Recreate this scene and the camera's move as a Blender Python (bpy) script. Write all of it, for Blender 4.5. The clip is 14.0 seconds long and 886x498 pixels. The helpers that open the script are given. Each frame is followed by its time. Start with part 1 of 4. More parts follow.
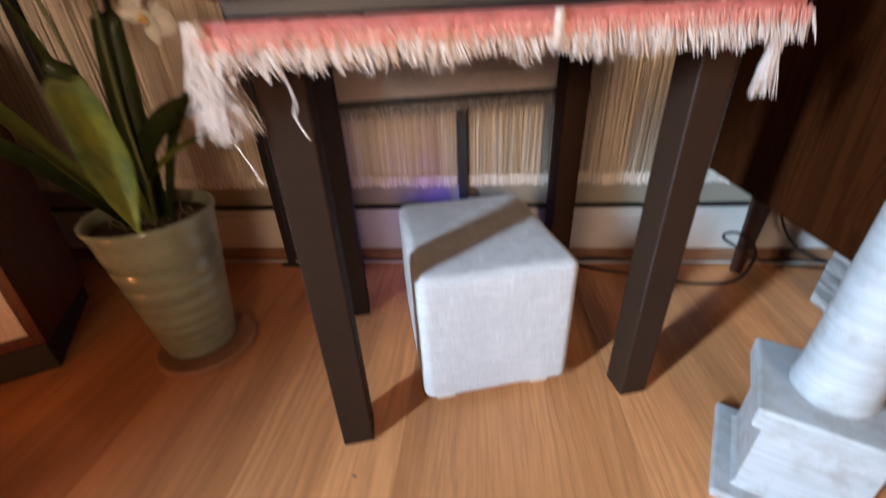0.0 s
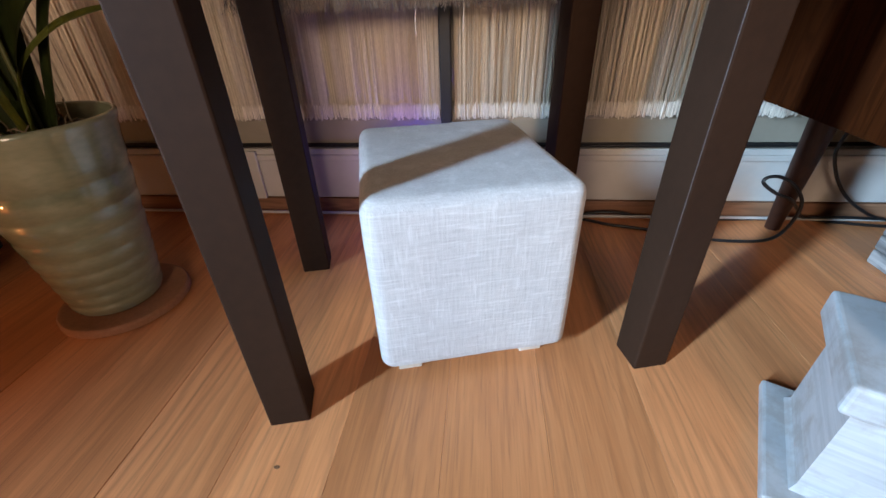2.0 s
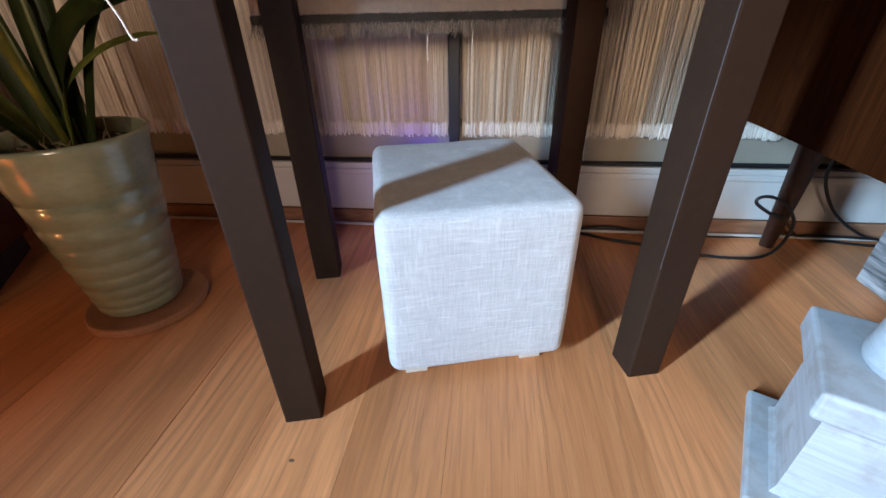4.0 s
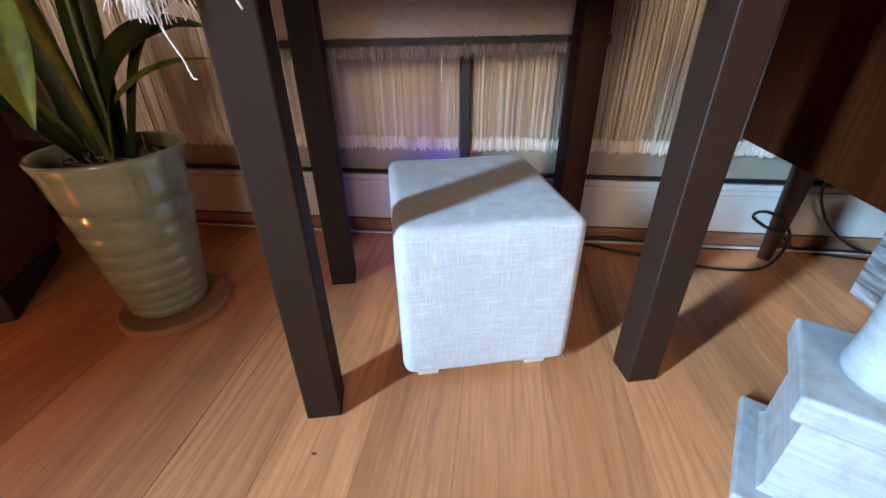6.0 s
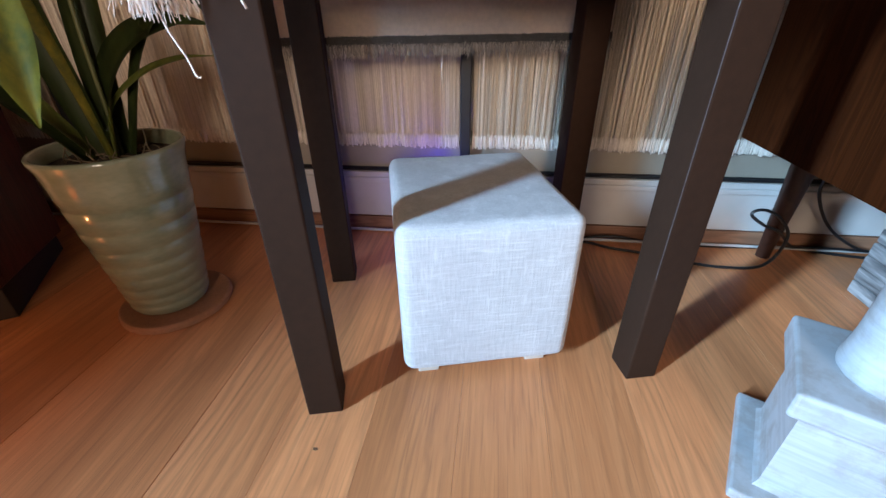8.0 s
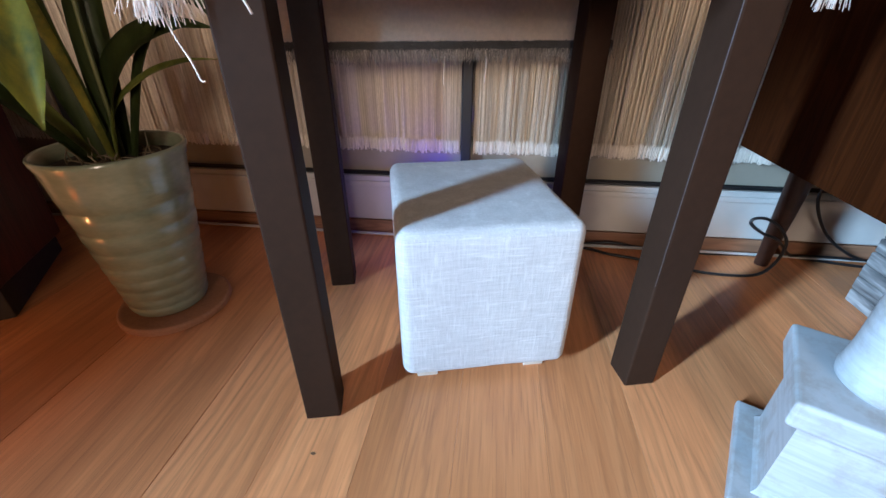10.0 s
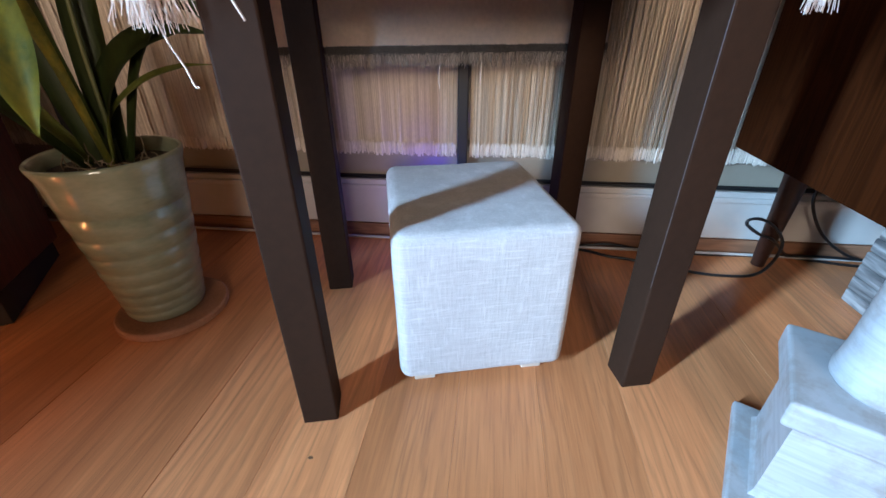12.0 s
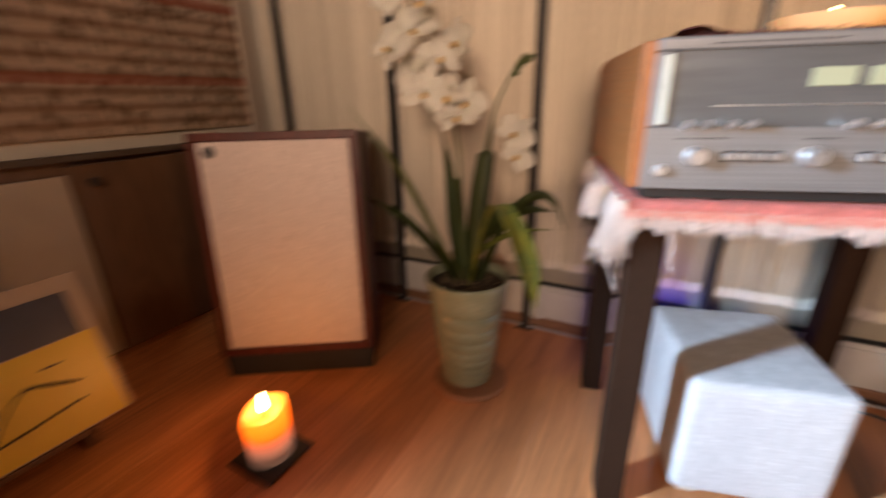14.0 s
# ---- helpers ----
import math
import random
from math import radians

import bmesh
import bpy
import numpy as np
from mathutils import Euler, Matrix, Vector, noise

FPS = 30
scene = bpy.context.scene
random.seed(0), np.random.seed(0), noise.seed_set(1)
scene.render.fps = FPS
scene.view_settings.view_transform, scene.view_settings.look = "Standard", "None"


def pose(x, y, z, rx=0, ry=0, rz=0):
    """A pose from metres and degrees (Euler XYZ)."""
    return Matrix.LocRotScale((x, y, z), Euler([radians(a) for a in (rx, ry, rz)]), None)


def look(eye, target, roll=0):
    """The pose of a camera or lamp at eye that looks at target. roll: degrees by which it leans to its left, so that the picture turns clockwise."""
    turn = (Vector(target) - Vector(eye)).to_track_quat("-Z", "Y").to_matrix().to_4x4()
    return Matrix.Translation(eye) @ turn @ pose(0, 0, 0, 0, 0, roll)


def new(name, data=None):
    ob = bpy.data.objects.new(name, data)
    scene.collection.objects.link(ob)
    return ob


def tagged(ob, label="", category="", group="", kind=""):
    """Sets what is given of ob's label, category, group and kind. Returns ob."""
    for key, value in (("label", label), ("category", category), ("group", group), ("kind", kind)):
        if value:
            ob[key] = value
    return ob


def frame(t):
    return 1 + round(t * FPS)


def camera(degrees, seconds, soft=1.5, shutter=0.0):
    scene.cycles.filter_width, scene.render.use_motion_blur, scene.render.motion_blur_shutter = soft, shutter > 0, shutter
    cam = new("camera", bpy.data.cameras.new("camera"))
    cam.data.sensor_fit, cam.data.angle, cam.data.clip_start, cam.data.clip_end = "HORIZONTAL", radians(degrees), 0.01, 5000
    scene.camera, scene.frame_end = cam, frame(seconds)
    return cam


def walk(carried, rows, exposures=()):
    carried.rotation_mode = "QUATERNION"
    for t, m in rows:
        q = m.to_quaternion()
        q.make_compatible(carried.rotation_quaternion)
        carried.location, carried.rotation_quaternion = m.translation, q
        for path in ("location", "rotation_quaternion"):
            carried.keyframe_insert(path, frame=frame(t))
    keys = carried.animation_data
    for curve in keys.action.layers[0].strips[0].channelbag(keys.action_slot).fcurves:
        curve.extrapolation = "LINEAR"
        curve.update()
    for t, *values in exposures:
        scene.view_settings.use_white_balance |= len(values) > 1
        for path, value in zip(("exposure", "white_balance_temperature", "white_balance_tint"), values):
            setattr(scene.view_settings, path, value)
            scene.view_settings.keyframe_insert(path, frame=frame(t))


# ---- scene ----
cam = camera(94.45, 14.0, soft=1.5, shutter=0.9)
ROWS = [  # seconds, x, y, z, three turns in degrees
    (0.0, 0.0920, -0.3774, 0.5064, 60.43, 2.39, -10.01),
    (0.1, 0.1032, -0.3743, 0.4908, 59.24, 2.66, -9.98),
    (0.2, 0.1095, -0.3665, 0.4587, 58.56, 2.36, -9.97),
    (0.3, 0.1121, -0.3566, 0.4349, 57.32, 2.52, -9.82),
    (0.5, 0.1158, -0.3449, 0.3978, 59.67, 2.14, -10.11),
    (1.0, 0.1362, -0.3116, 0.4157, 59.27, 1.66, -10.13),
    (1.5, 0.1428, -0.3024, 0.3889, 57.57, 1.82, -9.42),
    (2.0, 0.1458, -0.2911, 0.3791, 57.91, 1.66, -9.27),
    (2.5, 0.1489, -0.2928, 0.3825, 58.16, 1.40, -9.05),
    (3.0, 0.1437, -0.3003, 0.3897, 58.50, 1.31, -8.49),
    (3.5, 0.1399, -0.3145, 0.3966, 59.02, 1.14, -8.54),
    (4.0, 0.1388, -0.3175, 0.3978, 59.34, 1.03, -8.23),
    (6.5, 0.1251, -0.3466, 0.4251, 60.08, 0.77, -7.25),
    (7.0, 0.1269, -0.3460, 0.4239, 59.92, 0.67, -7.54),
    (7.5, 0.1263, -0.3463, 0.4232, 59.78, 0.70, -7.47),
    (8.0, 0.1244, -0.3463, 0.4243, 59.68, 0.62, -7.32),
    (10.5, 0.1226, -0.3462, 0.4257, 60.31, -0.06, -7.20),
    (11.0, 0.1245, -0.3449, 0.4256, 60.24, -0.00, -7.34),
    (11.5, 0.1249, -0.3456, 0.4256, 60.33, 0.18, -7.46),
    (12.0, 0.1262, -0.3475, 0.4269, 60.59, 0.34, -7.48),
    (12.5, 0.1264, -0.3451, 0.4240, 61.38, 0.42, -6.46),
    (13.0, 0.1310, -0.3445, 0.4278, 62.55, 0.35, -4.90),
    (13.1, 0.1324, -0.3535, 0.4551, 63.85, 0.41, -3.68),
    (13.2, 0.1166, -0.3686, 0.4778, 65.30, 0.17, -3.07),
    (13.3, 0.0926, -0.3929, 0.4914, 67.30, 0.18, -1.58),
    (13.4, 0.0898, -0.4271, 0.5240, 68.20, 1.52, 2.82),
    (13.5, 0.0269, -0.4333, 0.5449, 68.56, 0.72, 2.26),
    (13.6, 0.0078, -0.4617, 0.5660, 70.47, 0.90, 6.01),
    (13.8, -0.0708, -0.5054, 0.6101, 71.35, 0.69, 8.86),
    (14.0, -0.1128, -0.5323, 0.6245, 69.83, 1.19, 13.64),
]
EXPOSURES = [(0.0, -0.36, 6450, 20), (0.5, -0.28, 6300, 18), (2.0, -0.28, 5950, 15), (6.5, -0.17, 5500, 12), (12.5, -0.18, 5350, 12), (13.1, -0.18, 5350, 12), (13.5, -0.12, 5850, 16), (14.0, 0.05, 6200, 20)]
walk(cam, [(t, pose(x, y, z, a, b, c)) for t, x, y, z, a, b, c in ROWS], EXPOSURES)

# ---------------------------------------------------------------- world and lights
world = bpy.data.worlds.new("world")
scene.world = world
world.use_nodes = True
world.node_tree.nodes["Background"].inputs[0].default_value = (0.9, 0.8, 0.7, 1)
world.node_tree.nodes["Background"].inputs[1].default_value = 0.02


def lamp(name, kind, colour, watts, m, size=0.05, **more):
    data = bpy.data.lights.new(name, kind)
    data.color, data.energy = colour, watts
    if kind == "AREA":
        data.shape, data.size = "DISK", size
        if "tall" in more:
            data.shape, data.size_y = "RECTANGLE", more["tall"]
        if "spread" in more:
            data.spread = radians(more["spread"])
    else:
        data.shadow_soft_size = size
    ob = new(name, data)
    ob.matrix_world = m
    return ob


# cool light from an unseen source on the left: a tall strip that throws the leg's shadow on the cube
lamp("key_light", "AREA", (0.57, 0.81, 1.0), 6.1, look((-1.22, -0.80, 0.75), (0.36, -0.08, 0.17)), 0.09, tall=0.74, spread=38)
# the room's warm lamp, behind the camera
lamp("room_light", "AREA", (1.0, 0.71, 0.455), 9.2, look((0.0, -2.25, 1.0), (0.55, 0.45, 0.98)), 0.6, spread=64)
# added warm fill behind the camera, turned to the left corner; stands for no known lamp
lamp("reading_light", "AREA", (1.0, 0.72, 0.47), 3.1, look((-0.25, -1.65, 1.30), (-0.90, 0.45, 1.10)), 0.3, spread=60)
lamp("ceiling_light", "AREA", (1.0, 0.58, 0.31), 0.4, look((0.2, -1.2, 2.35), (0.1, -0.9, 0.0)), 0.5)
# the candle's flame
lamp("candle_flame", "POINT", (1.0, 0.38, 0.09), 1.2, pose(-0.575, -0.036, 0.140), 0.010)
# the dish of light on the receiver
lamp("dish_flame", "POINT", (1.0, 0.5, 0.15), 0.5, pose(0.25, 0.2, 0.765), 0.015)
# the blue pilot light at the back of the cube
lamp("pilot_glow", "POINT", (0.09, 0.09, 1.0), 0.24, pose(0.187, 0.385, 0.14), 0.005)

# ---------------------------------------------------------------- frames of reference
ALONG = Vector((0.9694, -0.2453, 0))     # along the curtained wall
AWAY = Vector((0.2453, 0.9694, 0))       # square to it
WALL_TURN = -14.2


def wall_pose(u, n, z=0.0, turn=0.0):
    p = ALONG * u + AWAY * n
    return pose(p.x, p.y, z, 0, 0, WALL_TURN + turn)


# ---------------------------------------------------------------- materials
class Nodes:
    """A short hand for node trees."""

    def __init__(self, name):
        self.m = bpy.data.materials.new(name)
        self.m.use_nodes = True
        self.t = self.m.node_tree
        self.b = self.t.nodes["Principled BSDF"]

    def put(self, kind, **v):
        n = self.t.nodes.new(kind)
        for k, x in v.items():
            if hasattr(n, k) and k not in n.inputs:
                setattr(n, k, x)
            else:
                n.inputs[k].default_value = x
        return n

    def join(self, a, b):
        self.t.links.new(a, b)

    def coords(self, scale=(1, 1, 1), shuffle=False):
        tc = self.put("ShaderNodeTexCoord")
        mp = self.put("ShaderNodeMapping")
        mp.inputs["Scale"].default_value = scale
        self.join(tc.outputs["Object"], mp.inputs["Vector"])
        if shuffle:
            info = self.put("ShaderNodeObjectInfo")
            mul = self.put("ShaderNodeMath", operation="MULTIPLY")
            mul.inputs[1].default_value = 37.0
            self.join(info.outputs["Random"], mul.inputs[0])
            cmb = self.put("ShaderNodeCombineXYZ")
            for k in range(3):
                self.join(mul.outputs[0], cmb.inputs[k])
            self.join(cmb.outputs[0], mp.inputs["Location"])
        return mp.outputs[0]

    def noise(self, vec, scale, detail=4.0, rough=0.55, bend=0.0):
        n = self.put("ShaderNodeTexNoise")
        for k, x in (("Scale", scale), ("Detail", detail), ("Roughness", rough), ("Distortion", bend)):
            n.inputs[k].default_value = x
        self.join(vec, n.inputs["Vector"])
        return n.outputs["Fac"]

    def ramp(self, fac, *stops):
        r = self.put("ShaderNodeValToRGB")
        e = r.color_ramp.elements
        while len(e) < len(stops):
            e.new(0.5)
        for el, (at, c) in zip(e, stops):
            el.position, el.color = at, (*c, 1) if len(c) == 3 else c
        self.join(fac, r.inputs[0])
        return r.outputs[0]

    def mix(self, a, b, fac, how="MIX"):
        x = self.put("ShaderNodeMix", data_type="RGBA", blend_type=how)
        for val, k in ((fac, 0), (a, 6), (b, 7)):
            if isinstance(val, (int, float)):
                x.inputs[k].default_value = val
            elif isinstance(val, tuple):
                x.inputs[k].default_value = (*val, 1)
            else:
                self.join(val, x.inputs[k])
        return x.outputs[2]

    def math(self, a, b, how="MULTIPLY"):
        x = self.put("ShaderNodeMath", operation=how)
        for val, k in ((a, 0), (b, 1)):
            if isinstance(val, (int, float)):
                x.inputs[k].default_value = val
            else:
                self.join(val, x.inputs[k])
        return x.outputs[0]

    def colour(self, c):
        if isinstance(c, tuple):
            self.b.inputs["Base Color"].default_value = (*c, 1)
        else:
            self.join(c, self.b.inputs["Base Color"])

    def bump(self, height, strength, distance):
        n = self.put("ShaderNodeBump")
        n.inputs["Strength"].default_value, n.inputs["Distance"].default_value = strength, distance
        self.join(height, n.inputs["Height"])
        self.join(n.outputs[0], self.b.inputs["Normal"])

    def done(self, rough=0.5, metal=0.0, **more):
        if isinstance(rough, (int, float)):
            self.b.inputs["Roughness"].default_value = rough
        else:
            self.join(rough, self.b.inputs["Roughness"])
        self.b.inputs["Metallic"].default_value = metal
        for k, x in more.items():
            self.b.inputs[k.replace("_", " ")].default_value = x
        return self.m


def simple(name, c, rough=0.5, metal=0.0, grain=0.12, scale=60, bump=0.0, **more):
    """A plain surface with a little mottling at two scales."""
    k = Nodes(name)
    v = k.coords()
    f = k.math(k.noise(v, scale, 5), k.noise(v, scale / 12, 3), "ADD")
    lo, hi = tuple(x * (1 - grain) for x in c), tuple(min(1, x * (1 + grain)) for x in c)
    k.colour(k.ramp(k.math(f, 0.5), (0.3, lo), (0.7, hi)))
    if bump:
        k.bump(k.noise(v, scale * 4, 4), bump, 0.002)
    return k.done(rough, metal, **more)


def wood(name, dark, light, along=(18, 1.6, 18), rough=0.4, figure=2.2, fine=1.0, shuffle=False, tone=0.25, ring=0.32, spec=0.5):
    """Wood with long figure and fine pores; 'along' is the stretch, small along the grain."""
    k = Nodes(name)
    v = k.coords(along, shuffle)
    big = k.noise(v, 0.55, 3, 0.5, figure)
    s = k.put("ShaderNodeMath", operation="SINE")
    k.join(k.math(big, 46.0), s.inputs[0])
    rings = k.math(k.math(s.outputs[0], 0.5), 0.5, "ADD")
    fin = k.noise(k.coords(tuple(a * 9 if a > 5 else a * 2.2 for a in along), shuffle), 1.0, 5, 0.65)
    fac = k.math(k.math(rings, ring), k.math(k.math(fin, 0.55 * fine), k.math(big, 0.35), "ADD"), "ADD")
    c = k.ramp(fac, (0.25, dark), (0.85, light))
    if shuffle:
        info = k.put("ShaderNodeObjectInfo")
        c = k.mix(c, k.ramp(info.outputs["Random"], (0.0, (0.72, 0.68, 0.62)), (0.5, (0.95, 0.93, 0.9)), (1.0, (1.15, 1.12, 1.1))), tone * 4 if tone < 0.25 else 1.0, "MULTIPLY")
    k.colour(c)
    k.bump(fac, 0.25, 0.0006)
    return k.done(k.math(k.math(fin, 0.2), rough - 0.1, "ADD"), Specular_IOR_Level=spec)


def strip_oak():
    """Satin oak strips: cathedral figure in thin dark lines, fine pores, each strip its own tone."""
    k = Nodes("oak_floor")
    v = k.coords((6.5, 0.8, 6.5), True)
    big = k.noise(v, 1.0, 2, 0.45, 0.6)
    tc = k.put("ShaderNodeTexCoord")
    sp = k.put("ShaderNodeSeparateXYZ")
    k.join(tc.outputs["Object"], sp.inputs[0])
    wob = k.noise(k.coords((45, 13, 45), True), 1.0, 3, 0.5)
    phase = k.math(k.math(sp.outputs["X"], 420.0), k.math(k.math(big, 70.0), k.math(wob, 7.0), "ADD"), "ADD")
    s = k.put("ShaderNodeMath", operation="SINE")
    k.join(phase, s.inputs[0])
    rings = k.math(k.math(k.math(s.outputs[0], 0.5), 0.5, "ADD"), 3.2, "POWER")
    mask = k.ramp(k.noise(k.coords((16, 1.3, 16), True), 1.0, 2, 0.5), (0.38, (0.0, 0.0, 0.0)), (0.58, (1, 1, 1)))
    mid = k.noise(k.coords((17, 1.8, 17), True), 1.0, 4, 0.55, 0.6)
    fin = k.noise(k.coords((230, 9, 230), True), 1.0, 4, 0.6)
    fac = k.math(k.math(mid, 0.7), k.math(fin, 0.3), "ADD")
    c = k.ramp(fac, (0.34, (0.52, 0.209, 0.081)), (0.5, (0.72, 0.304, 0.120)), (0.66, (0.87, 0.394, 0.164)))
    c = k.mix(c, (0.33, 0.138, 0.056), k.math(k.math(rings, mask), 0.32))
    pores = k.noise(k.coords((420, 11.0, 420), True), 1.0, 3, 0.6, 0.4)
    c = k.mix(c, (0.27, 0.115, 0.05), k.ramp(pores, (0.55, (0, 0, 0)), (0.66, (0.28, 0.28, 0.28))))
    stain = k.noise(k.coords((7, 3.0, 7), True), 1.0, 3, 0.55)
    c = k.mix(c, (0.36, 0.15, 0.06), k.ramp(stain, (0.55, (0, 0, 0)), (0.75, (0.4, 0.4, 0.4))))
    info = k.put("ShaderNodeObjectInfo")
    c = k.mix(c, k.ramp(info.outputs["Random"], (0.0, (0.76, 0.73, 0.69)), (0.5, (0.94, 0.93, 0.91)), (1.0, (1.10, 1.09, 1.07))), 1.0, "MULTIPLY")
    k.colour(c)
    k.bump(k.math(fin, k.math(rings, -0.3), "ADD"), 0.14, 0.0005)
    return k.done(k.math(k.math(mid, 0.16), 0.28, "ADD"), Specular_IOR_Level=0.45)


def linen():
    """Slubbed linen: crossing uneven threads, with longer thick ones among them."""
    k = Nodes("white_linen")
    h = k.noise(k.coords((60, 60, 900)), 1.0, 3, 0.6)
    v = k.noise(k.coords((900, 900, 60)), 1.0, 3, 0.6)
    h2 = k.noise(k.coords((30, 30, 430)), 1.0, 2, 0.5)
    v2 = k.noise(k.coords((430, 430, 30)), 1.0, 2, 0.5)
    f = k.math(k.math(k.math(h, v, "ADD"), k.math(h2, v2, "ADD"), "ADD"), 0.25)
    slub = k.noise(k.coords((34, 34, 330)), 1.0, 3, 0.6)
    slub_up = k.noise(k.coords((330, 330, 30)), 1.0, 3, 0.6)
    soft = k.noise(k.coords(), 16, 3)
    c = k.ramp(f, (0.36, (0.41, 0.405, 0.40)), (0.5, (0.50, 0.497, 0.492)), (0.62, (0.57, 0.567, 0.56)))
    c = k.mix(c, (0.66, 0.66, 0.66), k.ramp(slub, (0.55, (0, 0, 0)), (0.68, (0.55, 0.55, 0.55))))
    c = k.mix(c, (0.66, 0.66, 0.66), k.ramp(slub_up, (0.57, (0, 0, 0)), (0.68, (0.5, 0.5, 0.5))))
    k.colour(k.mix(c, k.ramp(soft, (0.3, (0.93, 0.93, 0.94)), (0.7, (1, 1, 1))), 1.0, "MULTIPLY"))
    k.bump(k.math(f, k.math(k.math(slub, slub_up, "ADD"), 0.5), "ADD"), 0.42, 0.0014)
    return k.done(0.92, Sheen_Weight=0.15)


def grille_cloth():
    k = Nodes("grille_cloth")
    a = k.noise(k.coords((60, 60, 1100)), 1.0, 3, 0.6)
    b = k.noise(k.coords((1100, 1100, 60)), 1.0, 3, 0.6)
    f = k.math(k.math(a, b, "ADD"), 0.5)
    k.colour(k.ramp(f, (0.36, (0.50, 0.41, 0.37)), (0.64, (0.80, 0.69, 0.63))))
    k.bump(f, 0.4, 0.001)
    return k.done(0.9)


def glaze():
    k = Nodes("celadon_glaze")
    v = k.coords((1, 1, 2.5))
    f = k.math(k.noise(v, 9, 4), k.math(k.noise(v, 90, 4), 0.4), "ADD")
    k.colour(k.ramp(k.math(f, 0.7), (0.3, (0.14, 0.165, 0.105)), (0.5, (0.225, 0.25, 0.163)), (0.75, (0.32, 0.335, 0.23))))
    k.bump(k.noise(v, 45, 3), 0.10, 0.002)
    return k.done(0.3, Coat_Weight=1.0, Coat_Roughness=0.06, Coat_IOR=1.6)


def leaf_green(name, lo, hi):
    k = Nodes(name)
    f = k.noise(k.coords((40, 40, 6)), 1.0, 4)
    g = k.noise(k.coords((220, 220, 9)), 1.0, 3)
    k.colour(k.ramp(k.math(k.math(f, 0.6), k.math(g, 0.4), "ADD"), (0.3, lo), (0.7, hi)))
    k.bump(g, 0.2, 0.001)
    return k.done(0.42, Subsurface_Weight=0.0)


def brushed():
    k = Nodes("brushed_aluminium")
    f = k.noise(k.coords((4, 400, 700)), 1.0, 3)
    k.colour(k.ramp(f, (0.3, (0.20, 0.20, 0.20)), (0.7, (0.28, 0.28, 0.28))))
    return k.done(k.math(k.math(f, 0.12), 0.46, "ADD"), 0.5)


def plaster():
    """White plaster brushed in level strokes, rubbed thin in small patches."""
    k = Nodes("white_plaster")
    f = k.noise(k.coords((10, 10, 150)), 1.0, 4, 0.6, 0.4)
    g = k.noise(k.coords(), 55, 5, 0.65)
    worn = k.noise(k.coords(), 15, 3, 0.6)
    c = k.ramp(f, (0.34, (0.36, 0.385, 0.40)), (0.6, (0.45, 0.475, 0.49)))
    c = k.mix(c, (0.27, 0.235, 0.20), k.ramp(k.math(g, worn), (0.23, (0, 0, 0)), (0.36, (0.5, 0.5, 0.5))))
    k.colour(c)
    k.bump(k.math(f, k.math(g, 0.5), "ADD"), 0.35, 0.0014)
    return k.done(0.55)


def streaked():
    """Grey stone with pale and dark bands."""
    k = Nodes("banded_stone")
    f = k.noise(k.coords((8, 8, 70), False), 1.0, 3, 0.5, 0.6)
    k.colour(k.ramp(f, (0.35, (0.09, 0.09, 0.09)), (0.5, (0.22, 0.22, 0.215)), (0.65, (0.44, 0.44, 0.43))))
    return k.done(0.55)


def thread(name, lo, hi):
    k = Nodes(name)
    g = k.put("ShaderNodeNewGeometry")
    f = k.noise(k.coords((500, 500, 160)), 1.0, 3)
    c = k.ramp(g.outputs["Random Per Island"], (0.0, lo), (1.0, hi))
    k.colour(k.mix(c, k.ramp(f, (0.3, (0.8, 0.8, 0.8)), (0.7, (1, 1, 1))), 1.0, "MULTIPLY"))
    return k.done(0.9)


def woven():
    """The wall hanging: rows of dotted brown and red on tan."""
    k = Nodes("woven_wool")
    tc = k.put("ShaderNodeTexCoord")
    sp = k.put("ShaderNodeSeparateXYZ")
    k.join(tc.outputs["Object"], sp.inputs[0])
    jit = k.math(k.math(k.noise(k.coords((30, 30, 30)), 1.0, 3), 0.012), sp.outputs["Z"], "ADD")
    row = k.put("ShaderNodeMath", operation="FRACT")
    k.join(k.math(jit, 27.0), row.inputs[0])
    base = k.ramp(row.outputs[0], (0.0, (0.42, 0.26, 0.17)), (0.16, (0.62, 0.43, 0.29)), (0.4, (0.74, 0.55, 0.38)), (0.66, (0.66, 0.46, 0.31)), (0.84, (0.45, 0.28, 0.18)))
    spots = k.noise(k.coords((70, 70, 32)), 1.0, 2, 0.5)
    base = k.mix(base, (0.14, 0.075, 0.042), k.ramp(spots, (0.52, (0, 0, 0)), (0.62, (0.75, 0.75, 0.75))))
    rare = k.put("ShaderNodeMath", operation="FRACT")
    k.join(k.math(jit, 5.0), rare.inputs[0])
    red = k.ramp(rare.outputs[0], (0.38, (0, 0, 0)), (0.41, (1, 1, 1)), (0.5, (1, 1, 1)), (0.53, (0, 0, 0)))
    k.colour(k.mix(base, (0.46, 0.10, 0.06), k.math(red, 0.6)))
    k.bump(k.noise(k.coords((160, 160, 500)), 1.0, 3), 0.6, 0.003)
    return k.done(0.95)


